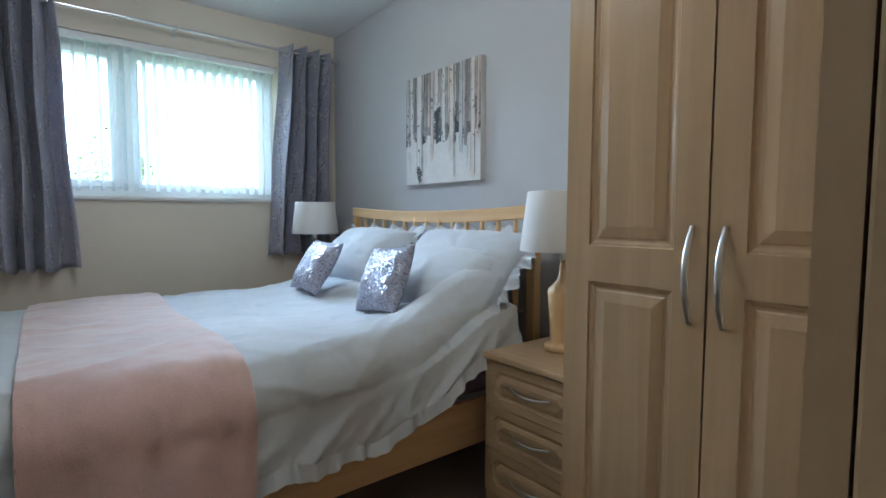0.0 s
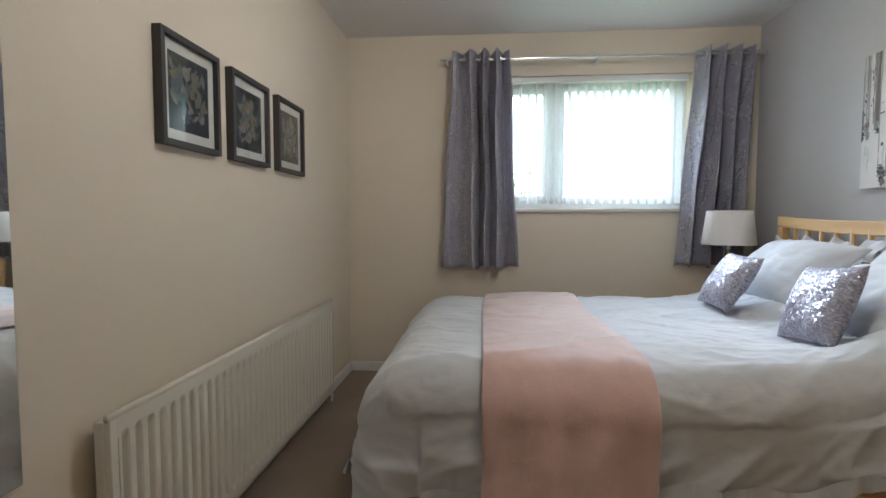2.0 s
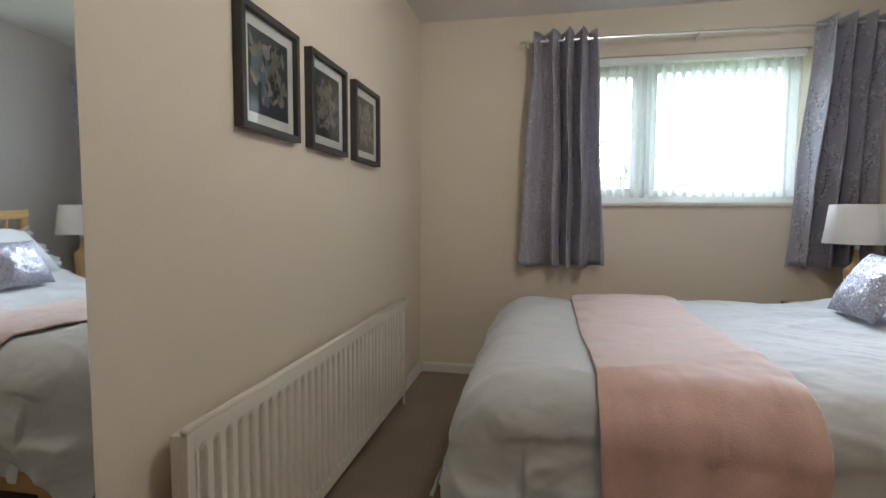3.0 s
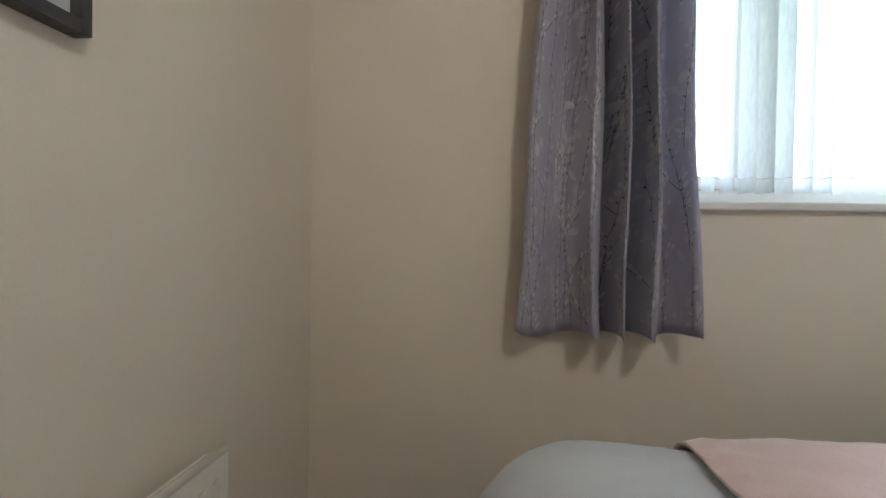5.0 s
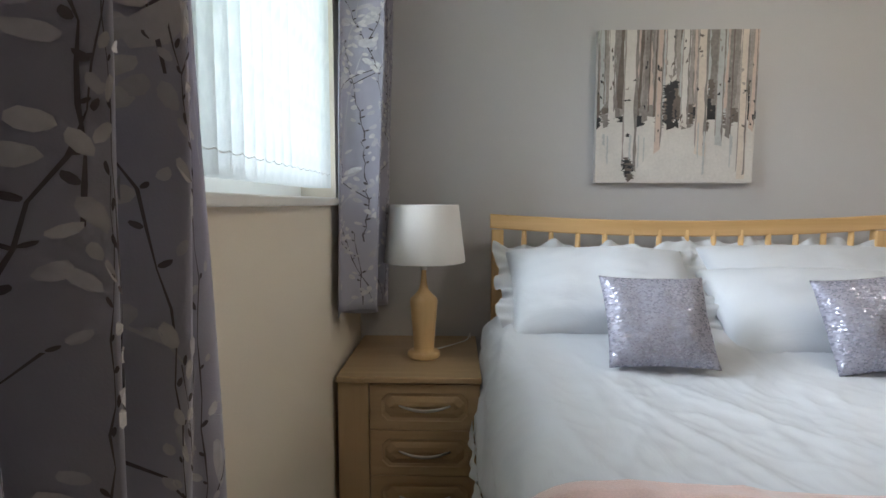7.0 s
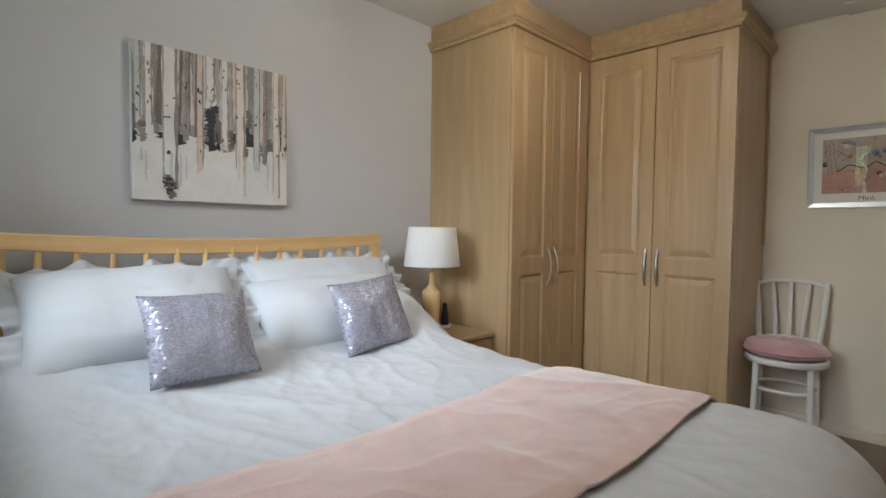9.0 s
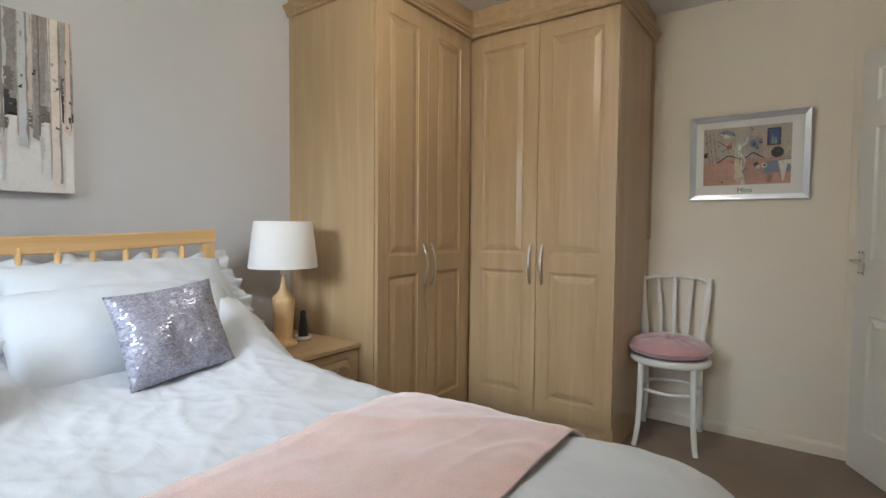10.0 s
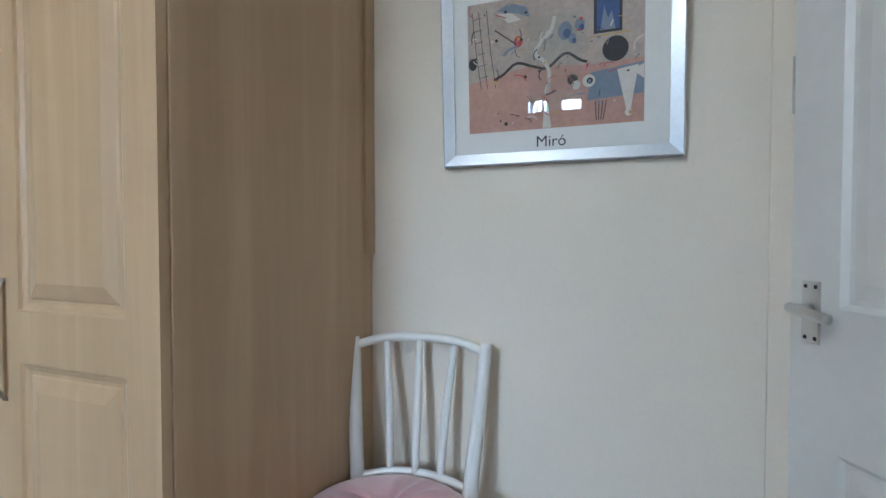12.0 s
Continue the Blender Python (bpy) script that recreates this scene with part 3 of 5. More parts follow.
W1X, W2Y, W1Y, W2X = 2.19, 0.54, 1.345, 1.328
ZB, ZT = 0.125, 2.255
w1 = empty("wardrobe", (2.5, 1.0, 0), "tall pale maple fitted wardrobe with two panelled doors beside the bed", "wardrobe", "fitted wardrobes")
wi = Matrix.Translation((-2.5, -1.0, 0))
bm = box(W1X + 0.021, X1, W1Y - 0.02, W1Y, 0, ZT + 0.02, 0.002)
part("side_panel", moved(bm, wi), MAPLE, w1)
part("carcass", moved(box(W1X + 0.023, X1, W2Y - 0.1, W1Y - 0.021, 0.09, ZT, 0.0), wi), MAPLE, w1)
part("plinth", moved(box(W1X + 0.03, X1, W2Y - 0.04, W1Y - 0.021, 0.0, 0.115, 0.002), wi), MAPLE_Y, w1)
dw = (W1Y - 0.022 - W2Y - 0.025) / 2
for k in range(2):
    m = wi @ FACE_MX(W1X, W1Y - 0.006 - k * (dw + 0.005), ZB)
    wardrobe_door(w1, m, dw, ZT - ZB - 0.008, dw - 0.033 if k == 0 else 0.033)
part("corner_post", moved(box(W1X + 0.004, W1X + 0.022, W2Y + 0.003, W2Y + 0.028, 0.115, ZT, 0.002), wi), MAPLE, w1)

w2 = empty("wardrobe", (1.77, 0.2, 0), "tall pale maple fitted wardrobe with two panelled doors beside the chair", "wardrobe", "fitted wardrobes")
vi = Matrix.Translation((-1.77, -0.2, 0))
part("side_panel", moved(box(W2X, W2X + 0.02, Y0, W2Y - 0.021, 0, ZT + 0.02, 0.002), vi), MAPLE, w2)
part("carcass", moved(box(W2X + 0.021, W1X + 0.022, Y0, W2Y - 0.024, 0.09, ZT), vi), MAPLE, w2)
part("plinth", moved(box(W2X + 0.001, W1X + 0.029, Y0 + 0.1, W2Y - 0.025, 0.0, 0.115, 0.002), vi), MAPLE_Y, w2)
dw2 = (W1X - W2X - 0.014) / 2
for k in range(2):
    m = vi @ FACE_PY(W1X - 0.006 - k * (dw2 + 0.005), W2Y, ZB)
    wardrobe_door(w2, m, dw2, ZT - ZB - 0.008, dw2 - 0.033 if k == 0 else 0.033)
part("scribe_strip", moved(box(W2X - 0.008, W2X, Y0, Y0 + 0.045, 1.09, ZT + 0.02, 0.001), vi), MAPLE, w2)


def cornice():
    """A stepped moulding round both wardrobes with a plain frieze up to the ceiling."""
    c = empty("wardrobe_cornice", (2.2, 0.6, ZT), "stepped pale maple cornice above the fitted wardrobes", "cornice")
    ci = Matrix.Translation((-2.2, -0.6, -ZT))
    path = [((X1, W1Y), (0, 1)), ((W1X, W1Y), (-1, 1)), ((W1X, W2Y), (-1, 1)), ((W2X, W2Y), (-1, 1)), ((W2X, Y0), (-1, 0))]
    prof = [(-0.03, 2.252), (0.014, 2.252), (0.018, 2.258), (0.018, 2.268), (0.026, 2.272), (0.026, 2.281), (0.034, 2.286), (0.04, 2.294), (0.04, 2.305), (0.034, 2.310), (0.008, 2.312), (0.008, H - 0.002), (-0.03, H - 0.002)]
    bm, rings = bmesh.new(), []
    for (x, y), (dx, dy) in path:
        rings.append([bm.verts.new((x + dx * o, y + dy * o, z)) for o, z in prof])
    n = len(prof)
    for a, b in zip(rings, rings[1:]):
        for k in range(n - 1):
            bm.faces.new((a[k], a[k + 1], b[k + 1], b[k]))
    part("moulding", moved(bm, ci), MAPLE_Y, c)


cornice()

# ---- bed ----
BX0, BX1, BY0, BY1 = 0.72, 2.66, 1.90, 3.42


def bed():
    b = empty("bed", (1.7, 2.66, 0), "golden pine double bed with a spindle headboard", "bed")
    i = Matrix.Translation((-1.7, -2.66, 0))
    hy0, hy1 = 1.858, 3.44
    # dipped top rail
    bm, rings = bmesh.new(), []
    for k in range(33):
        t = -1 + 2 * k / 32
        y = (hy0 + hy1) / 2 + t * (hy1 - hy0) / 2
        z1, z0 = 1.107 + 0.026 * t * t, 1.043 + 0.033 * t * t
        bow = 0.012 * (1 - t * t)
        rings.append([bm.verts.new((2.672 + bow + dx, y, z)) for dx, z in ((0.004, z0), (0, z0 + 0.005), (0, z1 - 0.005), (0.004, z1), (0.024, z1), (0.028, z1 - 0.005), (0.028, z0 + 0.005), (0.024, z0))])
    for p, q in zip(rings, rings[1:]):
        for j in range(8):
            bm.faces.new((p[j], p[(j + 1) % 8], q[(j + 1) % 8], q[j]))
    bm.faces.new(rings[0])
    bm.faces.new(rings[-1])
    part("top_rail", moved(bm, i), PINE, b)
    for y in (hy0 + 0.03, hy1 - 0.03):
        part("post", moved(box(2.668, 2.71, y - 0.024, y + 0.024, 0, 1.07, 0.005), i), PINE_Z, b)
    me = mesh_of(lathe([(0.0095, 0), (0.013, 0.12), (0.015, 0.35), (0.013, 0.56), (0.010, 0.70)], 12), "spindle", True)
    me.materials.append(PINE_Z)
    for k in range(13):
        y = hy0 + 0.03 + (hy1 - hy0 - 0.06) * (k + 1) / 14
        o = new("spindle", me)
        o.parent = b
        o.matrix_local = i @ Matrix.Translation((2.692, y, 0.37))
    part("lower_rail", moved(box(2.676, 2.70, hy0 + 0.05, hy1 - 0.05, 0.30, 0.39, 0.005), i), PINE, b)
    for y in (BY0 - 0.028, BY1 + 0.004):
        part("side_rail", moved(box(0.74, 2.668, y, y + 0.024, 0.19, 0.37, 0.005), i), PINE_X, b)
    part("foot_rail", moved(box(0.715, 0.739, BY0 - 0.028, BY1 + 0.028, 0.19, 0.37, 0.005), i), PINE, b)
    for y in (BY0 - 0.02, BY1 - 0.03):
        part("leg", moved(box(0.745, 0.80, y, y + 0.05, 0, 0.19, 0.004), i), PINE_Z, b)
    part("mattress", moved(box(0.745, 2.66, BY0, BY1, 0.37, 0.60, 0.05, segments=4), i), PURPLE, b, "mattress in a dull purple fitted sheet")


bed()


def fbm(x, y, z=0.0):
    return noise.noise((x, y, z)) + 0.5 * noise.noise((2.1 * x, 2.1 * y, z + 3.1)) + 0.25 * noise.noise((4.3 * x, 4.3 * y, z + 7.7))


def drape(x, y, top, rad, edge):
    """Where a cloth laid on the bed lies; x, y run past the edges (x0, y0, y1) by the length that hangs."""
    x0, y0, y1 = edge
    ex = min(0.0, x - x0)
    ey = y - y1 if y > y1 else (y - y0 if y < y0 else 0.0)
    cx, cy = max(x, x0), min(max(y, y0), y1)
    d = math.hypot(ex, ey)
    if d < 1e-6:
        return Vector((cx, cy, top)), Vector((0, 0, 1)), 0.0
    nx, ny = ex / d, ey / d
    rad += 0.08 * nx * nx
    quarter = rad * math.pi / 2
    if d < quarter:
        a = d / rad
        return Vector((cx + nx * rad * math.sin(a), cy + ny * rad * math.sin(a), top - rad * (1 - math.cos(a)))), Vector((nx * math.sin(a), ny * math.sin(a), math.cos(a))), 0.0
    down = d - quarter
    flare = (0.10 + 0.02 * (nx * nx)) * down
    return Vector((cx + nx * (rad + flare), cy + ny * (rad + flare), top - rad - down)), Vector((nx, ny, 0.05)), down


EDGE = (0.80, 2.0, 3.34)


def bed_height(x, y):
    """The duvet's top: plump, sagging a little to its edges."""
    u = (y - 2.67) / 0.8
    z = 0.652 + 0.02 * u - 0.012 * u * u
    z += 0.12 * max(0.0, min(1.0, (x - 2.06) / 0.42)) ** 1.6
    z += 0.125 * math.exp(-((x - 2.36) / 0.25) ** 2 - ((y - 1.98) / 0.13) ** 2)
    z += 0.035 * math.exp(-((y - 2.06) / 0.24) ** 2)
    z += 0.014 * fbm(x * 1.9, y * 1.9, 1.0) + 0.003 * fbm(x * 5 + 2 * y, y * 7, 4.0)
    return z


def ridge(x, y, z=0.0):
    return max(0.0, 1 - 3.2 * abs(noise.noise((x, y, z)))) ** 2


def duvet_point(x, y, crease=1.0):
    p, n, down = drape(x, y, bed_height(max(x, EDGE[0]), min(max(y, EDGE[1]), EDGE[2])), 0.14, EDGE)
    if down > 0:
        run = x if y < EDGE[1] or y > EDGE[2] else y
        if x < EDGE[0] and (y < EDGE[1] or y > EDGE[2]):
            run = math.atan2(y - 2.67, EDGE[0] - x) * 0.4 + 9
        k = min(1.0, down / 0.3)
        if y < EDGE[1]:
            p.y -= 0.05 * max(0.0, min(1.0, (x - 1.9) / 0.4))
        along, across = 0.8 * run - 0.6 * down, 0.6 * run + 0.8 * down
        f = math.sin(run * 11 + 2.5 * fbm(run * 1.2, down * 1.0, 2.0) + down * 4)
        p += n * (0.010 * f * k + 0.014 * fbm(run * 2, down * 2 + run, 5.0) * min(1, down * 4))
        p += n * (0.026 * ridge(along * 1.1, across * 3.0, 3.3) + 0.022 * ridge(along * 1.8 + 5, across * 6.5, 8.1) + 0.008 * ridge(along * 3.0, across * 12, 1.9) + 0.006 * ridge(along * 7, across * 19, 6.6)) * min(1.0, down * 6.0) * crease
    else:
        a, c = 0.9 * x + 0.44 * y, 0.9 * y - 0.44 * x
        p += n * (0.002 * fbm(x * 9, y * 7 + x * 4, 6.0) + 0.010 * ridge(a * 1.0, c * 3.2, 2.7) + 0.006 * ridge(x * 2.6 + 4, y * 6 + x * 2, 9.4) + 0.002 * ridge(a * 3, c * 12, 5.2) + 0.003 * ridge(x * 9 + y * 5, y * 11 - x * 6, 7.7)) * crease
    return p


HANG_N, HANG_F, HANG_E = 0.42, 0.36, 0.50


def hang_near(x):
    """The near side is drawn up towards the pillows."""
    return HANG_N + 0.03 - 0.05 * max(0.0, min(1.0, (x - 1.2) / 0.4)) - 0.07 * max(0.0, min(1.0, (x - 1.7) / 0.7)) + 0.016 * math.sin(x * 11) + 0.010 * math.sin(x * 27 + 1)


def duvet():
    d = empty("duvet", (1.5, 2.67, 0.6), "white cotton duvet with a frilled hem, rumpled over the bed", "duvet")
    i = Matrix.Translation((-1.5, -2.67, -0.6))

    def at(u, v):
        x = (EDGE[0] - HANG_E) + (2.50 - EDGE[0] + HANG_E) * u
        lo, hi = EDGE[1] - hang_near(max(x, EDGE[0])), EDGE[2] + HANG_F
        return duvet_point(x, lo + (hi - lo) * v)

    ob = part("cover", moved(grid_surface(at, 220, 220), i), LINEN, d, smooth=True)
    sol = ob.modifiers.new("thickness", "SOLIDIFY")
    sol.thickness, sol.offset = 0.012, -1.0
    # the frill sewn to the hem
    for nm, runs in (("near", 0), ("foot", 1), ("far", 2)):
        def hem(t):
            if runs == 0:
                x = EDGE[0] + (2.50 - EDGE[0]) * t
                return x, EDGE[1] - hang_near(x), (0, -1)
            if runs == 2:
                x = EDGE[0] + (2.50 - EDGE[0]) * t
                return x, EDGE[2] + HANG_F, (0, 1)
            y = EDGE[1] + (EDGE[2] - EDGE[1]) * t
            return EDGE[0] - HANG_E, y, (-1, 0)

        def frill(t, s):
            x, y, (dx, dy) = hem(t)
            p = duvet_point(x + dx * -0.01, y + dy * -0.01)
            w = (0.046 + 0.010 * noise.noise((t * 9, 3.0 + runs, 0))) * s
            ph = t * (95 if runs != 1 else 80) + 3 * noise.noise((t * 7, runs, 4.0))
            ruff = (0.006 * math.sin(ph * 0.8 + 2.2 * math.sin(ph * 0.23)) + 0.004 * math.sin(ph * 1.9 + 1.3 * math.sin(ph * 0.11))) * s
            return p + Vector((dx * (0.006 + ruff + 0.012 * s), dy * (0.006 + ruff + 0.012 * s), -w))

        f = part("frill", moved(grid_surface(frill, 420, 5), i), LINEN, d, smooth=True)


duvet()


def throw():
    t = empty("throw", (1.25, 2.6, 0.68), "blush pink fleece throw laid across the bed's foot", "throw")
    i = Matrix.Translation((-1.25, -2.6, -0.68))
    ty0, ty1 = EDGE[1] - 0.56, EDGE[2] + 0.30

    def at(u, v, lift=0.012):
        y = ty0 + (ty1 - ty0) * v
        x = 0.965 + 0.04 * v + (0.52 - 0.02 * v) * u + 0.008 * math.sin(v * 7)
        low = max(0.0, EDGE[1] - 0.1 - y)
        x += (u - 0.5) * 0.10 * -low
        p = duvet_point(x, y, 0.08)
        q = duvet_point(x + 0.004, y, 0.08)
        r = duvet_point(x, y + 0.004, 0.08)
        n = (q - p).cross(r - p).normalized()
        fold = 0.006 * math.sin(u * 21 + 4 * v) * min(1, low * 5)
        plump = lift * min(1.0, 8 * u + 0.35, 8 * (1 - u) + 0.35) + 0.030 * min(1.0, low * 3)
        return p + n * (plump + 0.016 + fold + 0.003 * fbm(x * 9, y * 9, 9.0) + 0.007 * ridge(x * 1.6 + y, y * 3.1 - x * 2.2, 4.4) + 0.003 * ridge(x * 5 + y * 2, y * 6 - x * 4, 6.1))

    ob = part("cloth", moved(grid_surface(at, 90, 200), i), THROW, t, smooth=True)
    sol = ob.modifiers.new("thickness", "SOLIDIFY")
    sol.thickness, sol.offset = 0.008, -1.0
    for u in (0.004, 0.996):
        part("hem", moved(tube([at(u, k / 90, 0.006) for k in range(91)], 0.003, 6), i), THROW, t, smooth=True)


throw()


def pillow(name, m, w, h, t, material, frill, label, category, group, seed=0):
    """A stuffed cushion in its own plane: x across, z up, bulging along y."""
    o = empty(name, m, label, category, group)

    def inflate(side):
        def at(u, v):
            a, c = 2 * u - 1, 2 * v - 1
            x = a * w / 2 * (1 - 0.06 * (1 - abs(c) ** 2) * abs(a) ** 3)
            z = c * h / 2 * (1 - 0.06 * (1 - abs(a) ** 2) * abs(c) ** 3)
            b = (max(0, 1 - abs(a) ** 2.6) * max(0, 1 - abs(c) ** 2.6)) ** 0.55
            wr = 0.010 * fbm(x * 7 + seed, z * 7, side + seed) * b + 0.004 * fbm(x * 22, z * 22 + seed, side) * b
            return Vector((x, side * (t / 2 * b) + wr, z))
        return at

    bm = grid_surface(inflate(-1), 34, 34)
    grid_surface(inflate(1), 34, 34, bm)
    bmesh.ops.remove_doubles(bm, verts=bm.verts, dist=0.0008)
    part("cover", bm, material, o, smooth=True)
    if frill:
        n = 420

        def edge(s):
            s = (s % 1.0) * 4
            k, f = int(s) % 4, s - int(s)
            q = [(-1, -1), (1, -1), (1, 1), (-1, 1)]
            a, c = q[k][0] + (q[(k + 1) % 4][0] - q[k][0]) * f, q[k][1] + (q[(k + 1) % 4][1] - q[k][1]) * f
            return a * w / 2 * (1 - 0.06 * (1 - c * c) * abs(a) ** 3), c * h / 2 * (1 - 0.06 * (1 - a * a) * abs(c) ** 3), a, c

        def ruff(u, v):
            x, z, a, c = edge(u)
            d = Vector((a ** 3, 0, c ** 3)).normalized()
            ph = u * 2 * math.pi * 24
            r = (0.017 * math.sin(ph * 0.8 + 2 * math.sin(u * 2 * math.pi * 7)) + 0.006 * math.sin(ph * 1.7 + 1)) * v
            return Vector((x - a * 0.01, 0, z - c * 0.01)) + d * (frill * v * (1 + 0.22 * math.sin(ph * 0.5 + seed))) + Vector((0, r, -0.012 * v * v * (1 if c > 0 else 0)))

        part("frill", grid_surface(ruff, n, 4), material, o, smooth=True)
    return o


def lean(x, y, z, tilt, turn=0, roll=0):
    """A cushion's plane faces the foot of the bed (-x); tilt leans its top back."""
    return Matrix.Translation((x, y, z)) @ Matrix.Rotation(radians(-90 + turn), 4, "Z") @ Matrix.Rotation(radians(-tilt), 4, "X") @ Matrix.Rotation(radians(roll), 4, "Y")


PILLOWS = "pillows against the headboard"
pillow("pillow", lean(2.50, 3.035, 0.845, 47), 0.70, 0.42, 0.24, LINEN, 0.065, "plump white pillow with a frilled edge, leaning on the headboard", "pillow", PILLOWS, 1)
pillow("pillow", lean(2.555, 2.235, 0.875, 44), 0.78, 0.36, 0.18, LINEN, 0.065, "plump white pillow with a frilled edge, leaning on the headboard", "pillow", PILLOWS, 2)
pillow("pillow", lean(2.43, 2.28, 0.785, 50), 0.78, 0.42, 0.23, LINEN, 0.0, "plump white pillow lying half under the duvet", "pillow", PILLOWS, 4)
pillow("pillow", lean(2.47, 2.255, 0.655, 84), 0.70, 0.36, 0.13, PURPLE, 0.0, "flat dull purple pillow squashed under the white ones", "pillow", PILLOWS, 7)
SCAT = "sequinned cushions"
pillow("cushion", lean(2.185, 2.955, 0.814, 32, 0, 1), 0.33, 0.30, 0.11, SEQUIN, 0.0, "small square silver-grey sequinned cushion on the bed", "cushion", SCAT, 5)
pillow("cushion", lean(2.187, 2.283, 0.812, 23, -3, -6), 0.33, 0.30, 0.11, SEQUIN, 0.0, "small square silver-grey sequinned cushion on the bed", "cushion", SCAT, 6)

# ---- bedside cabinets and what stands on them ----
DRAWER_P = [(0.003, 0.003), (0.012, 0.005), (0.016, 0.003), (0.030, -0.001)]


def bar_handle(parent, m, length=0.17):
    bm, rings = bmesh.new(), []
    for k in range(15):
        t = -1 + 2 * k / 14
        out, w = -0.024 * (1 - t * t) - 0.001, 0.0035 + 0.0025 * (1 - t * t)
        rings.append([bm.verts.new((t * length / 2, out - 0.003 * math.sin(a), w * math.cos(a) - 0.010 * (1 - t * t))) for a in [2 * math.pi * j / 8 for j in range(8)]])
    for a, b in zip(rings, rings[1:]):
        for j in range(8):
            bm.faces.new((a[j], a[(j + 1) % 8], b[(j + 1) % 8], b[j]))
    bm.faces.new(rings[0])
    bm.faces.new(rings[-1])
    return part("handle", moved(bm, m), CHROME, parent, "bowed brushed chrome handle", smooth=True)


def bedside(y0, y1, dy0, dy1, label):
    """A drawer unit against the wall; its drawers fill dy0 to dy1 of its front."""
    xf, zt = 2.30, 0.59
    c = empty("bedside_cabinet", (2.55, (y0 + y1) / 2, 0), label, "bedside cabinet", "bedside cabinets")
    i = Matrix.Translation((-2.55, -(y0 + y1) / 2, 0))
    part("body", moved(box(xf + 0.02, X1 - 0.001, y0 + 0.004, y1 - 0.004, 0.0, zt - 0.024, 0.001), i), MAPLE, c)
    part("top", moved(box(xf - 0.014, X1 - 0.001, y0, y1, zt - 0.022, zt, 0.006, segments=3), i), MAPLE_Y, c)
    if dy1 < y1 - 0.03:
        part("filler_panel", moved(box(xf, xf + 0.019, dy1 + 0.003, y1 - 0.004, 0.0, zt - 0.026, 0.001), i), MAPLE, c)
    part("plinth", moved(box(xf + 0.006, xf + 0.0195, dy0, dy1, 0.0, 0.07, 0.001), i), MAPLE_Y, c)
    w, z = dy1 - dy0, 0.075
    h = (zt - 0.03 - z - 0.006) / 3
    hz = h + 0.003
    for k in range(3):
        bm = panelled(w, h, 0.019, [(0.04, w - 0.04)], [(0.03, h - 0.03)], DRAWER_P, clip=0.022)
        m = i @ FACE_MX(xf, dy1, z + k * hz)
        d = part("drawer", moved(bm, m), MAPLE_Y, c)
        bar_handle(d, m @ Matrix.Translation((w / 2, 0.003, h / 2 + 0.006)), 0.18)


bedside(3.49, 3.985, 3.495, 3.872, "pale maple three-drawer bedside cabinet in the window corner")
bedside(1.352, 1.775, 1.357, 1.77, "pale maple bedside cabinet with three drawers beside the wardrobe")


def table_lamp(x, y, turn):
    z = 0.59
    l = empty("table_lamp", (x, y, z), "turned pale wood table lamp with a white drum shade", "table lamp", "pair of table lamps")
    base = [(0.058, 0), (0.062, 0.004), (0.062, 0.018), (0.057, 0.023), (0.038, 0.025), (0.039, 0.04), (0.045, 0.12), (0.052, 0.205), (0.0525, 0.218), (0.049, 0.228), (0.034, 0.242), (0.02, 0.258), (0.0135, 0.28), (0.0105, 0.305), (0.0085, 0.335)]
    part("base", lathe(base, 36), LAMPWOOD, l, "bottle-shaped turned wood base", smooth=True)
    part("bulb_holder", lathe([(0.012, 0.335), (0.013, 0.34), (0.013, 0.385), (0.010, 0.39)], 20), CERAMIC, l)
    bm = lathe([(0.155, 0.367), (0.1562, 0.370), (0.1312, 0.577), (0.13, 0.580), (0.1285, 0.577), (0.1535, 0.370), (0.155, 0.367)], 56, close=False)
    part("shade", bm, SHADE, l, "white linen drum shade", smooth=True)
    bm = tube([(0.129, 0, 0.56), (0.06, 0, 0.556), (0, 0, 0.39)], 0.0015, 6)
    tube([(-0.06, 0.104, 0.56), (-0.03, 0.05, 0.556), (0, 0, 0.39)], 0.0015, 6, bm)
    tube([(-0.06, -0.104, 0.56), (-0.03, -0.05, 0.556), (0, 0, 0.39)], 0.0015, 6, bm)
    part("shade_carrier", bm, CHROME, l)
    pts = [(0.05, -0.01, 0.006), (0.09, -0.05, 0.004), (0.14, -0.10, 0.004), (0.20, -0.16, 0.006), (0.245, -0.175, 0.004), (0.27, -0.185, 0.02), (0.285, -0.19, -0.05)]
    if not turn:
        pts = [(p[0], -p[1] * 0.55 if p[1] else 0, p[2]) for p in pts]
    sm = []
    for k in range(len(pts) - 1):
        for q in range(5):
            t = q / 5
            sm.append(tuple(a + (b - a) * t for a, b in zip(pts[k], pts[k + 1])))
    part("flex", tube(sm, 0.0028, 6), CABLE, l, "white flex trailing over the cabinet top")


table_lamp(2.525, 3.70, True)
table_lamp(2.53, 1.612, False)

o = empty("ornament", (2.56, 1.475, 0.59), "slim black ornament standing in a small white dish", "ornament")
part("dish", lathe([(0.028, 0), (0.036, 0.004), (0.044, 0.022), (0.041, 0.022), (0.033, 0.008), (0.004, 0.007)], 30), CERAMIC, o, smooth=True)
part("stem", lathe([(0.020, 0.008), (0.024, 0.02), (0.021, 0.07), (0.016, 0.10), (0.013, 0.12), (0.014, 0.14), (0.006, 0.145)], 20), BLACK, o, smooth=True)


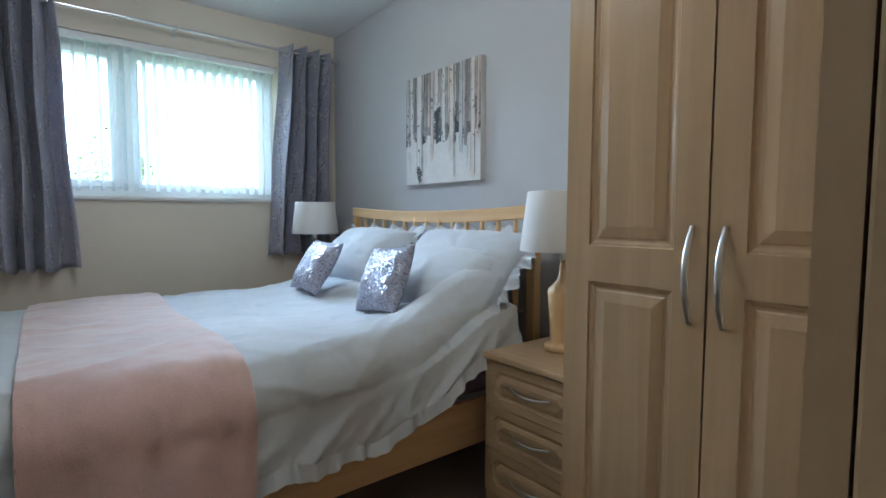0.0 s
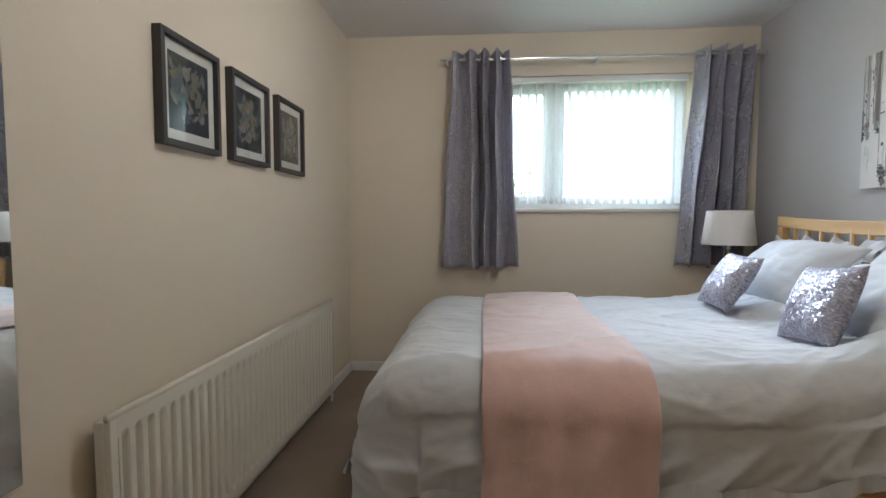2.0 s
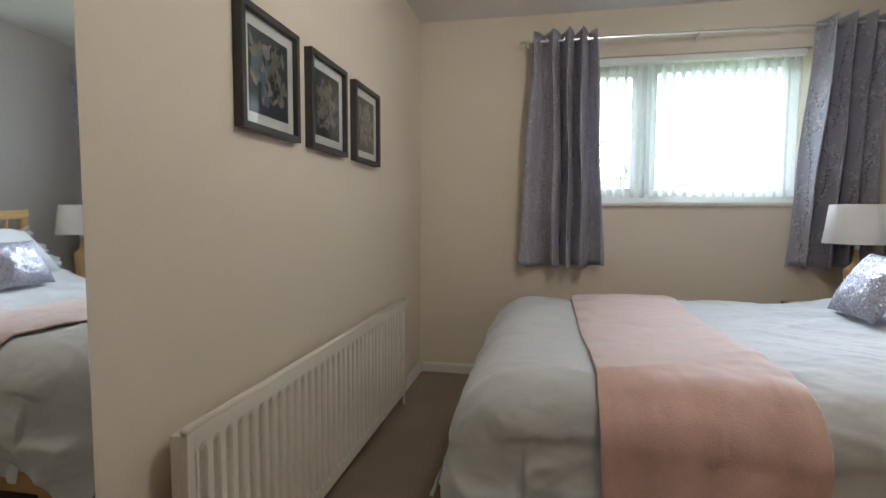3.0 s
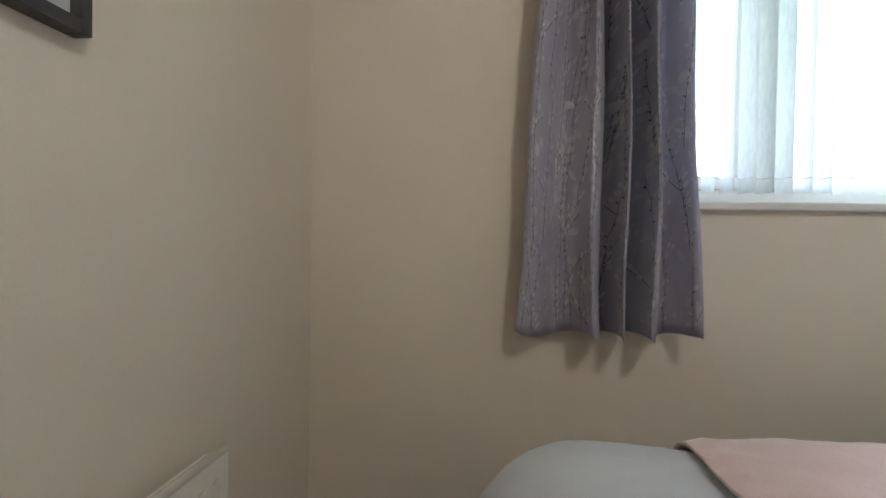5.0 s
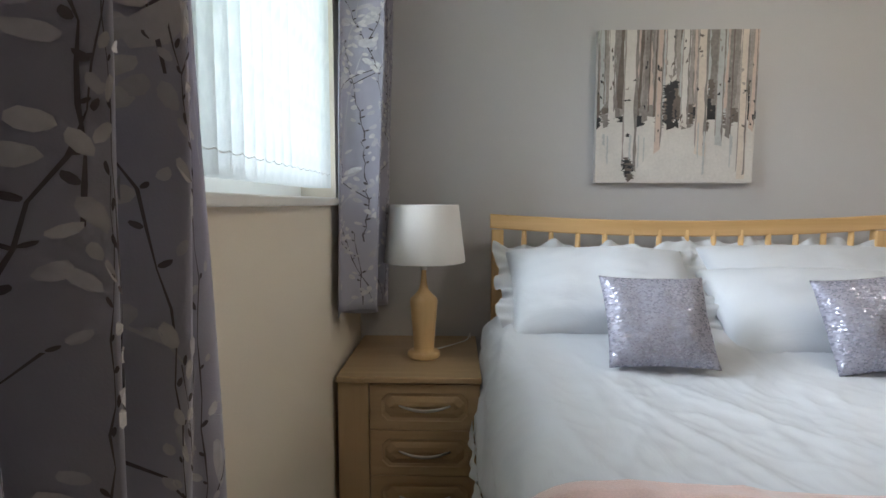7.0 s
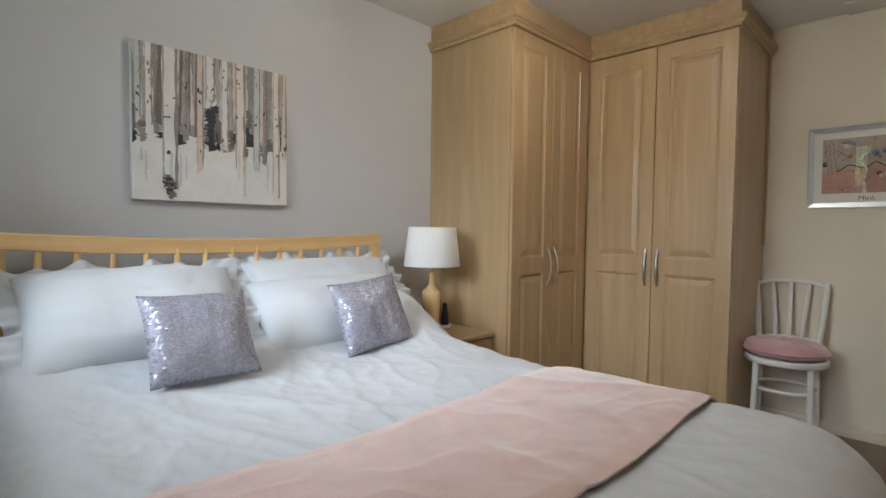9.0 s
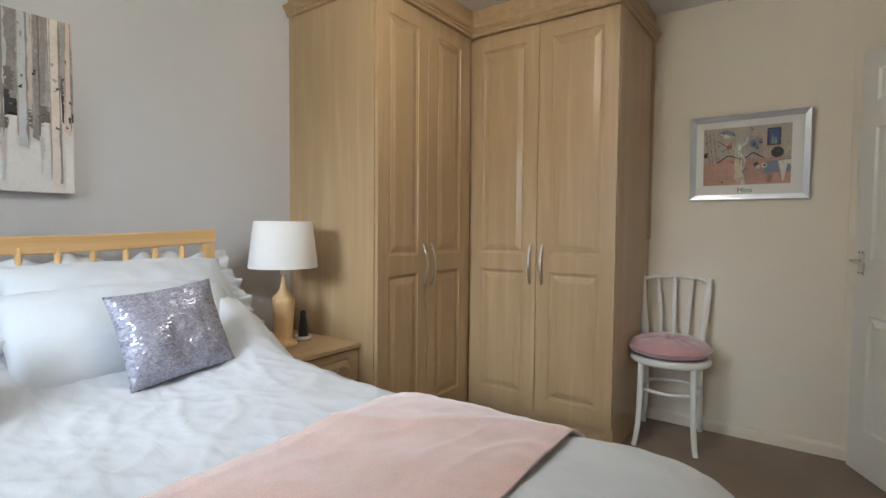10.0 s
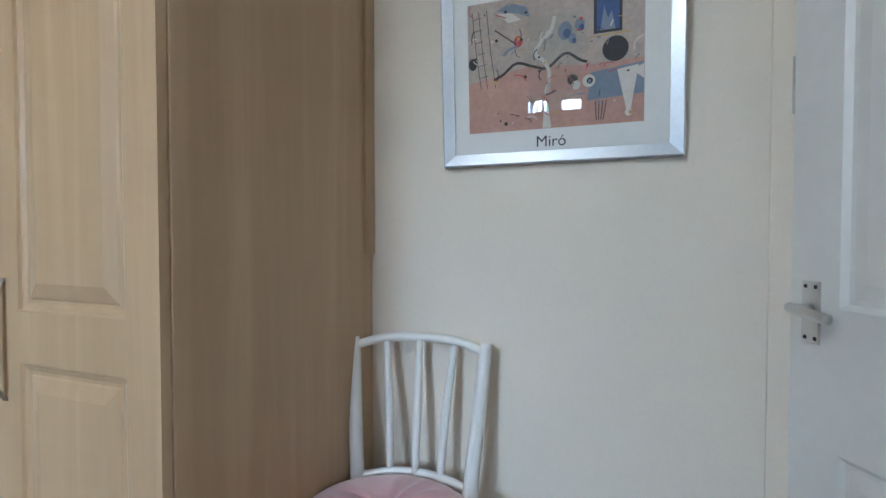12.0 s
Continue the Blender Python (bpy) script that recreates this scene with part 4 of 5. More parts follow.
# ---- radiator ----
def radiator():
    r = empty("radiator", (0.05, 2.42, 0.1), "long cream enamelled panel radiator with vertical flutes", "radiator")
    i = Matrix.Translation((-0.05, -2.42, -0.1))
    y0, y1, z0, z1 = 1.515, 3.325, 0.095, 0.628
    n = 36
    pitch = (y1 - y0 - 0.05) / n

    # pressed steel front: flat lands with narrow sunk flutes between, closed towards top and foot
    cols = [(0.0, 0.0)]
    for k in range(n):
        c = (k + 0.5) * pitch
        cols += [(c - 0.0145, 0.0), (c - 0.011, 0.25), (c - 0.0065, 1.0), (c + 0.0065, 1.0), (c + 0.011, 0.25), (c + 0.0145, 0.0)]
    cols.append((y1 - y0 - 0.05, 0.0))
    rows = [(z0, 0.0), (z0 + 0.035, 0.0), (z0 + 0.045, 0.3), (z0 + 0.062, 1.0), (z1 - 0.072, 1.0), (z1 - 0.052, 0.3), (z1 - 0.042, 0.0), (z1, 0.0)]
    bm = bmesh.new()
    vs = [[bm.verts.new((0.083 - 0.020 * d * e, y0 + 0.025 + c, z)) for z, e in rows] for c, d in cols]
    for a, b in zip(vs, vs[1:]):
        for j in range(len(rows) - 1):
            bm.faces.new((a[j], b[j], b[j + 1], a[j + 1]))
    box(0.062, 0.0825, y0, y0 + 0.025, z0, z1, 0.004, bm)
    box(0.062, 0.0825, y1 - 0.025, y1, z0, z1, 0.004, bm)
    part("panel", moved(bm, i), RADW, r)
    part("back_panel", moved(box(0.032, 0.058, y0 + 0.006, y1 - 0.006, z0, z1 - 0.012, 0.004), i), RADW, r)
    part("top_edge", moved(tube([(0.073, y0, z1), (0.073, y1, z1)], 0.0105, 12), i), RADW, r, smooth=True)
    for y in (y0 + 0.15, y1 - 0.15):
        part("bracket", moved(box(0.0, 0.034, y - 0.015, y + 0.015, 0.2, 0.52, 0.002), i), RADW, r)
    for y, s in ((y1 + 0.02, 1), (y0 - 0.02, -1)):
        bm = tube([(0.06, y - s * 0.03, 0.13), (0.06, y, 0.13), (0.06, y + s * 0.004, 0.1), (0.06, y + s * 0.004, 0.0)], 0.0075, 10)
        if s > 0:
            lathe([(0.014, 0), (0.016, 0.01), (0.016, 0.045), (0.012, 0.05)], 16, bm, at=(0.06, y + 0.004, 0.135))
        part("valve", moved(bm, i), GLOSSW, r)


radiator()

# ---- pictures and mirror on the long wall ----
LEAF_INK = [paint("ink_ground", (0.022, 0.03, 0.04), 0.7), paint("ink_sage", (0.17, 0.21, 0.19), 0.7), paint("ink_blush", (0.36, 0.29, 0.27), 0.7), paint("ink_slate", (0.12, 0.17, 0.23), 0.7), paint("ink_stone", (0.26, 0.23, 0.17), 0.7)]


def leaf_face(bm, s, z, a, long, wide, x):
    pts = []
    for t, w in ((0, 0), (0.2, 0.7), (0.45, 1.0), (0.75, 0.6), (1, 0), (0.75, -0.6), (0.45, -1.0), (0.2, -0.7)):
        px, pz = t * long, w * wide
        pts.append((s + px * math.cos(a) - pz * math.sin(a), z + px * math.sin(a) + pz * math.cos(a)))
    return pts


def botanical(y0, seed):
    w, h, zb = 0.335, 0.352, 1.345
    p = empty("picture", (0.0, y0 + w / 2, zb), "square dark grey framed print of pale leaves on black", "picture", "three framed prints")
    i = Matrix.Translation((0, -y0 - w / 2, -zb))
    bm = box(0.0, 0.03, y0, y0 + 0.02, zb, zb + h, 0.002)
    box(0.0, 0.03, y0 + w - 0.02, y0 + w, zb, zb + h, 0.002, bm)
    box(0.0, 0.03, y0 + 0.02, y0 + w - 0.02, zb, zb + 0.02, 0.002, bm)
    box(0.0, 0.03, y0 + 0.02, y0 + w - 0.02, zb + h - 0.02, zb + h, 0.002, bm)
    part("frame", moved(bm, i), DARKFRAME, p)
    part("mount", moved(box(0.004, 0.012, y0 + 0.019, y0 + w - 0.019, zb + 0.019, zb + h - 0.019), i), MOUNT, p)
    a0, a1, b0, b1 = y0 + 0.055, y0 + w - 0.055, zb + 0.055, zb + h - 0.055
    part("print", moved(box(0.010, 0.0125, a0, a1, b0, b1), i), LEAF_INK[0], p, "black print with sage, blush and blue leaves")
    rng = random.Random(seed)
    for k in range(1, 5):
        bm = bmesh.new()
        for q in range(13):
            s, z, a = rng.uniform(a0 + 0.02, a1 - 0.02), rng.uniform(b0 + 0.02, b1 - 0.06), rng.uniform(0.5, 2.6)
            fan = rng.choice((1, 1, 3))
            for f in range(fan):
                pts = leaf_face(bm, s, z, a + (f - (fan - 1) / 2) * 0.5, rng.uniform(0.03, 0.062), rng.uniform(0.005, 0.012), 0)
                if all(a0 + 0.002 < u < a1 - 0.002 and b0 + 0.002 < v < b1 - 0.002 for u, v in pts):
                    lift = 0.0128 + 0.00025 * k + 0.00002 * q
                    bm.faces.new([bm.verts.new((lift, u, v)) for u, v in pts])
        o = part("leaf_print", moved(bm, i), LEAF_INK[k], p)
        o["kind"] = "stuff"
    g = part("glass", moved(box(0.0175, 0.019, y0 + 0.019, y0 + w - 0.019, zb + 0.019, zb + h - 0.019), i), GLASS, p)
    g.visible_shadow = False


for y0, seed in ((1.838, 11), (2.262, 12), (2.695, 13)):
    botanical(y0, seed)

mi = empty("wall_mirror", (0, 1.03, 0.55), "tall frameless mirror with a thin dark edge on the cream wall", "mirror")
part("backing", box(0.0, 0.009, -0.312, 0.322, 0.0, 1.30, 0.001), BLACK, mi)
part("mirror_glass", box(0.0095, 0.014, -0.309, 0.319, 0.003, 1.297, 0.001), MIRROR, mi)

# ---- birch canvas over the bed ----
BARK = [paint("oil_chalk", (0.68, 0.65, 0.62), 0.6, 0.1), paint("oil_warm_grey", (0.36, 0.32, 0.30), 0.6, 0.25), paint("oil_umber", (0.15, 0.12, 0.105), 0.6, 0.3), paint("oil_blush", (0.60, 0.48, 0.42), 0.6, 0.12), paint("oil_black", (0.025, 0.025, 0.03), 0.6, 0.3), paint("oil_mist", (0.50, 0.51, 0.51), 0.6, 0.15), paint("oil_taupe", (0.25, 0.225, 0.21), 0.6, 0.3), paint("oil_cream", (0.68, 0.60, 0.53), 0.6, 0.12)]


def birch_canvas():
    y0, y1, z0, z1, x = 2.34, 2.995, 1.262, 1.886, X1 - 0.034
    w, h = y1 - y0, z1 - z0
    c = empty("canvas_painting", (X1, (y0 + y1) / 2, z0), "unframed canvas painting of pale birch trunks in snow", "painting")
    i = Matrix.Translation((-X1, -(y0 + y1) / 2, -z0))
    part("canvas", moved(box(x, X1 - 0.001, y0, y1, z0, z1, 0.003), i), BARK[0], c)
    rng = random.Random(21)
    layers = {k: bmesh.new() for k in range(8)}
    order = [0]

    def stroke(k, s, wide, top, foot, ragged=0.2, slant=0.0):
        """A ragged upright stroke; s from the window side, heights as shares of the canvas."""
        order[0] += 1
        lift = x - 0.0005 - 0.000012 * order[0]
        n = 14
        left, right = [], []
        for q in range(n + 1):
            t = q / n
            z = z0 + h * (foot + (top - foot) * t)
            j = ragged * wide
            cx = s * w + slant * (t - 0.5) * w
            for lst, sg in ((left, -1), (right, 1)):
                e = cx + sg * wide / 2 * w + rng.uniform(-j, j) * w * 0.35
                lst.append((min(max(e, 0.001), w - 0.001), min(max(z + (rng.uniform(-0.03, 0.03) * h if q in (0,) else 0), z0 + 0.001), z1 - 0.001)))
        b = layers[k]
        vl = [b.verts.new((lift, y1 - e, z)) for e, z in left]
        vr = [b.verts.new((lift, y1 - e, z)) for e, z in right]
        for q in range(n):
            b.faces.new((vl[q], vr[q], vr[q + 1], vl[q + 1]))

    for q in range(30):
        stroke(rng.choice((1, 6, 1, 5, 6)), (q + rng.random()) / 30, rng.uniform(0.05, 0.10), 0.999, rng.uniform(0.42, 0.48), 0.3)
    for q in range(46):
        stroke(rng.choice((1, 1, 5, 6, 3, 6, 2)), rng.random(), rng.uniform(0.012, 0.04), 0.999, rng.uniform(0.42, 0.55), 0.5, rng.uniform(-0.02, 0.02))
    for q in range(30):
        top = rng.uniform(0.42, 0.52)
        stroke(rng.choice((4, 2, 2, 6)), rng.random(), rng.uniform(0.03, 0.07), top, top - rng.uniform(0.03, 0.07), 0.9)
    for s, wd in ((0.02, 0.03), (0.46, 0.06), (0.47, 0.05), (0.50, 0.03), (0.70, 0.03), (0.95, 0.03)):
        for q in range(4):
            top = rng.uniform(0.5, 0.72)
            stroke(rng.choice((4, 2, 2)), s + rng.uniform(-0.02, 0.02), wd * rng.uniform(0.7, 1.1), top, top - rng.uniform(0.06, 0.16), 1.0)
    for s, wd, ft, k in ((0.03, 0.035, 0.50, 5), (0.09, 0.04, 0.44, 0), (0.21, 0.085, 0.05, 0), (0.31, 0.035, 0.42, 6), (0.39, 0.04, 0.22, 3), (0.455, 0.06, 0.66, 0), (0.55, 0.045, 0.36, 0), (0.655, 0.065, 0.19, 7), (0.77, 0.045, 0.25, 5), (0.83, 0.03, 0.30, 6), (0.915, 0.05, 0.01, 7), (0.975, 0.03, 0.34, 3)):
        stroke(k, s, wd, 0.999, ft, 0.25, rng.uniform(-0.02, 0.02))
        stroke(6 if k != 6 else 2, s + wd * 0.42, wd * 0.22, 0.999, ft + 0.04, 0.9)
        stroke(1, s - wd * 0.46, wd * 0.12, 0.999, ft + 0.06, 0.9)
        for q in range(5):
            t = rng.uniform(max(ft, 0.3), 0.97)
            stroke(rng.choice((4, 2, 1)), s + rng.uniform(-0.4, 0.3) * wd, wd * rng.uniform(0.15, 0.4), t, t - rng.uniform(0.006, 0.016), 0.8)
    for q in range(7):
        stroke(4 if q % 2 else 2, 0.21 + rng.uniform(-0.02, 0.025), 0.04, 0.17 - q * 0.018, 0.12 - q * 0.016, 0.9)
    for q in range(9):
        stroke(5, rng.random(), rng.uniform(0.006, 0.016), rng.uniform(0.3, 0.42), rng.uniform(0.05, 0.25), 0.6)
    for k, b in layers.items():
        o = part("brushwork", moved(b, i), BARK[k], c)
        o["kind"] = "stuff"


birch_canvas()

# ---- framed print, chair and door at the other end ----


def arc(points, steps=8):
    """A smooth run through points (Catmull-Rom)."""
    p = [Vector(q) for q in points]
    p = [2 * p[0] - p[1], *p, 2 * p[-1] - p[-2]]
    out = []
    for k in range(1, len(p) - 2):
        for s in range(steps):
            t = s / steps
            a, b, c, d = p[k - 1 : k + 3]
            out.append(0.5 * ((2 * b) + (c - a) * t + (2 * a - 5 * b + 4 * c - d) * t * t + (3 * b - a - 3 * c + d) * t ** 3))
    return out + [p[-2]]


def text_mesh(body, size):
    cu = bpy.data.curves.new("lettering", "FONT")
    cu.body, cu.size, cu.align_x = body, size, "CENTER"
    tmp = bpy.data.objects.new("lettering", cu)
    scene.collection.objects.link(tmp)
    me = bpy.data.meshes.new_from_object(tmp.evaluated_get(bpy.context.evaluated_depsgraph_get()))
    bpy.data.objects.remove(tmp)
    return me


def poster():
    x0, x1, z0, z1, y = 0.552, 1.109, 1.313, 1.772, Y0
    p = empty("framed_poster", Matrix.Translation(((x0 + x1) / 2, y, z0)) @ Matrix.Rotation(radians(-3.6), 4, "X"), "silver framed colourful abstract print with a white border", "picture")
    i = Matrix.Translation((-(x0 + x1) / 2, -y, -z0))
    f = 0.030
    bm = bmesh.new()
    out = [(x0, z0), (x1, z0), (x1, z1), (x0, z1)]
    inn = [(x0 + f, z0 + f), (x1 - f, z0 + f), (x1 - f, z1 - f), (x0 + f, z1 - f)]
    lay = [[(px, y + 0.001, pz) for px, pz in out], [(px, y + 0.018, pz) for px, pz in out]]
    lay.append([(px + (0.004 if px == x0 else -0.004), y + 0.022, pz + (0.004 if pz == z0 else -0.004)) for px, pz in out])
    lay.append([(px, y + 0.014, pz) for px, pz in inn])
    lay.append([(px, y + 0.006, pz) for px, pz in inn])
    vs = [[bm.verts.new(q) for q in l] for l in lay]
    for a, b in zip(vs, vs[1:]):
        for k in range(4):
            bm.faces.new((a[k], a[(k + 1) % 4], b[(k + 1) % 4], b[k]))
    part("frame", moved(bm, i), SILVER, p)
    part("sheet", moved(box(x0 + f - 0.002, x1 - f + 0.002, y + 0.002, y + 0.007, z0 + f - 0.002, z1 - f + 0.002), i), MOUNT, p)
    a0, a1, b0, b1 = 0.635, 1.042, 1.395, 1.705
    part("picture_floor", moved(box(a0, a1, y + 0.006, y + 0.0076, b0, b1), i), paint("salmon_ink", (0.50, 0.30, 0.235), 0.7, 0.15), p)
    wall = bmesh.new()
    ring = [(a0, b0 + 0.14), (a0 + 0.12, b0 + 0.135), (a0 + 0.25, b0 + 0.15), (a1, b0 + 0.12), (a1, b1), (a0, b1)]
    wall.faces.new([wall.verts.new((u, y + 0.0079, v)) for u, v in ring])
    part("picture_wall", moved(wall, i), paint("stone_ink", (0.46, 0.385, 0.325), 0.7, 0.2), p)
    inks = {n: paint(n, c, 0.7, 0.1) for n, c in (("blue_ink", (0.07, 0.11, 0.26)), ("dark_ink", (0.05, 0.045, 0.045)), ("pale_ink", (0.66, 0.62, 0.56)), ("red_ink", (0.45, 0.09, 0.07)), ("ochre_ink", (0.50, 0.34, 0.11)), ("slate_ink", (0.22, 0.26, 0.33)))}
    bms = {n: bmesh.new() for n in inks}
    rng = random.Random(5)
    cnt = [0]

    def shape(n, pts):
        cnt[0] += 1
        pts = [(min(max(u, a0 + 0.001), a1 - 0.001), min(max(v, b0 + 0.001), b1 - 0.001)) for u, v in pts]
        bms[n].faces.new([bms[n].verts.new((u, y + 0.0081 + 0.000012 * cnt[0], v)) for u, v in pts])

    def disc(n, u, v, r, sq=1.0, k=20):
        shape(n, [(u + r * math.cos(2 * math.pi * q / k), v + r * sq * math.sin(2 * math.pi * q / k)) for q in range(k)])

    def line(n, pts, wd):
        for (ua, va), (ub, vb) in zip(pts, pts[1:]):
            d = math.hypot(ub - ua, vb - va) or 1
            nx, nz = -(vb - va) / d * wd, (ub - ua) / d * wd
            shape(n, [(ua + nx, va + nz), (ua - nx, va - nz), (ub - nx, vb - nz), (ub + nx, vb + nz)])

    # the picture runs from the wardrobe (f = 0) to the door (f = 1), g down from its top
    def at(f, g):
        return a1 - (a1 - a0) * f, b1 - (b1 - b0) * g

    def patch(n, *fg):
        shape(n, [at(f, g) for f, g in fg])

    def spot(n, f, g, r, sq=1.0):
        disc(n, *at(f, g), r, sq)

    def curve(n, wd, *fg):
        line(n, [(p.x, p.y) for p in arc([(*at(f, g), 0) for f, g in fg], 6)], wd)

    patch("slate_ink", (0.72, 0.62), (1.0, 0.58), (1.0, 0.80), (0.70, 0.82))
    patch("dark_ink", (0.735, 0.06), (0.885, 0.06), (0.885, 0.35), (0.735, 0.35))
    patch("blue_ink", (0.75, 0.08), (0.87, 0.08), (0.87, 0.33), (0.75, 0.33))
    patch("slate_ink", (0.77, 0.33), (0.79, 0.16), (0.81, 0.25), (0.83, 0.2), (0.85, 0.33))
    curve("ochre_ink", 0.0016, (0.71, 0.37), (0.92, 0.36))
    spot("dark_ink", 0.85, 0.47, 0.028)
    curve("dark_ink", 0.0032, (0.16, 0.60), (0.22, 0.56), (0.30, 0.49), (0.40, 0.53), (0.48, 0.55), (0.58, 0.46), (0.66, 0.52), (0.70, 0.54))
    patch("slate_ink", (0.18, 0.08), (0.26, 0.03), (0.36, 0.08), (0.38, 0.16), (0.31, 0.12), (0.24, 0.10))
    patch("pale_ink", (0.19, 0.10), (0.27, 0.11), (0.33, 0.17), (0.25, 0.18))
    for f in (0.03, 0.07, 0.12):
        curve("dark_ink", 0.0008, (f, 0.06), (f + 0.02, 0.35), (f + 0.05, 0.66))
    for q in range(6):
        curve("dark_ink", 0.0007, (0.035 + 0.008 * q, 0.12 + 0.09 * q), (0.085 + 0.008 * q, 0.11 + 0.09 * q))
    spot("dark_ink", 0.03, 0.46, 0.011, 1.3)
    curve("pale_ink", 0.0042, (0.52, 0.18), (0.50, 0.28), (0.44, 0.36), (0.41, 0.44), (0.46, 0.50), (0.49, 0.60), (0.47, 0.74))
    curve("slate_ink", 0.0030, (0.22, 0.42), (0.26, 0.38), (0.31, 0.36))
    spot("red_ink", 0.31, 0.33, 0.011, 1.2)
    curve("dark_ink", 0.0014, (0.17, 0.22), (0.24, 0.29), (0.30, 0.35))
    for f, g, r in ((0.58, 0.30, 0.016), (0.66, 0.27, 0.011), (0.62, 0.36, 0.009)):
        spot("slate_ink", f, g, r, 1.3)
        spot("blue_ink", f + 0.01, g + 0.02, r * 0.55, 1.2)
    spot("pale_ink", 0.71, 0.68, 0.014)
    spot("dark_ink", 0.715, 0.68, 0.007)
    spot("dark_ink", 0.62, 0.66, 0.012)
    spot("pale_ink", 0.64, 0.70, 0.010)
    patch("pale_ink", (0.86, 0.62), (0.97, 0.60), (0.93, 0.92), (0.91, 0.92))
    patch("pale_ink", (0.93, 0.63), (1.0, 0.60), (1.0, 0.70))
    spot("pale_ink", 0.92, 0.93, 0.008)
    for q in range(4):
        curve("dark_ink", 0.0009, (0.745 + 0.02 * q, 0.83), (0.75 + 0.012 * q, 0.97))
    patch("pale_ink", (0.46, 0.80), (0.48, 0.80), (0.50, 1.0), (0.45, 1.0))
    names = ["dark_ink", "dark_ink", "slate_ink", "pale_ink", "ochre_ink", "red_ink"]
    for q in range(90):
        f, g, n = rng.uniform(0.03, 0.97), rng.uniform(0.04, 0.96), rng.choice(names)
        u, v = at(f, g)
        kind = rng.random()
        if kind < 0.4:
            disc(n, u, v, rng.uniform(0.0015, 0.0045), rng.uniform(0.6, 1.5), 8)
        else:
            a, ln, b = rng.uniform(0, 3.14), rng.uniform(0.01, 0.035), rng.uniform(-1.2, 1.2)
            line(n, [(u + ln * t * math.cos(a + b * t), v + ln * t * math.sin(a + b * t)) for t in (0, 0.25, 0.5, 0.75, 1)], rng.uniform(0.0006, 0.0013))
    for n, b in bms.items():
        o = part("print_layer", moved(b, i), inks[n], p)
        o["kind"] = "stuff"
    me = text_mesh("Mir\u00f3", 0.037)
    t = new("lettering", me)
    t.data.materials.append(inks["dark_ink"])
    t.matrix_basis = i @ Matrix.Translation((0.84, y + 0.0078, 1.353)) @ Matrix.Rotation(radians(180), 4, "Z") @ Matrix.Rotation(radians(90), 4, "X")
    t.parent = p
    g = part("glass", moved(box(x0 + f - 0.002, x1 - f + 0.002, y + 0.011, y + 0.0125, z0 + f - 0.002, z1 - f + 0.002), i), GLASS, p)
    g.visible_shadow = False


poster()


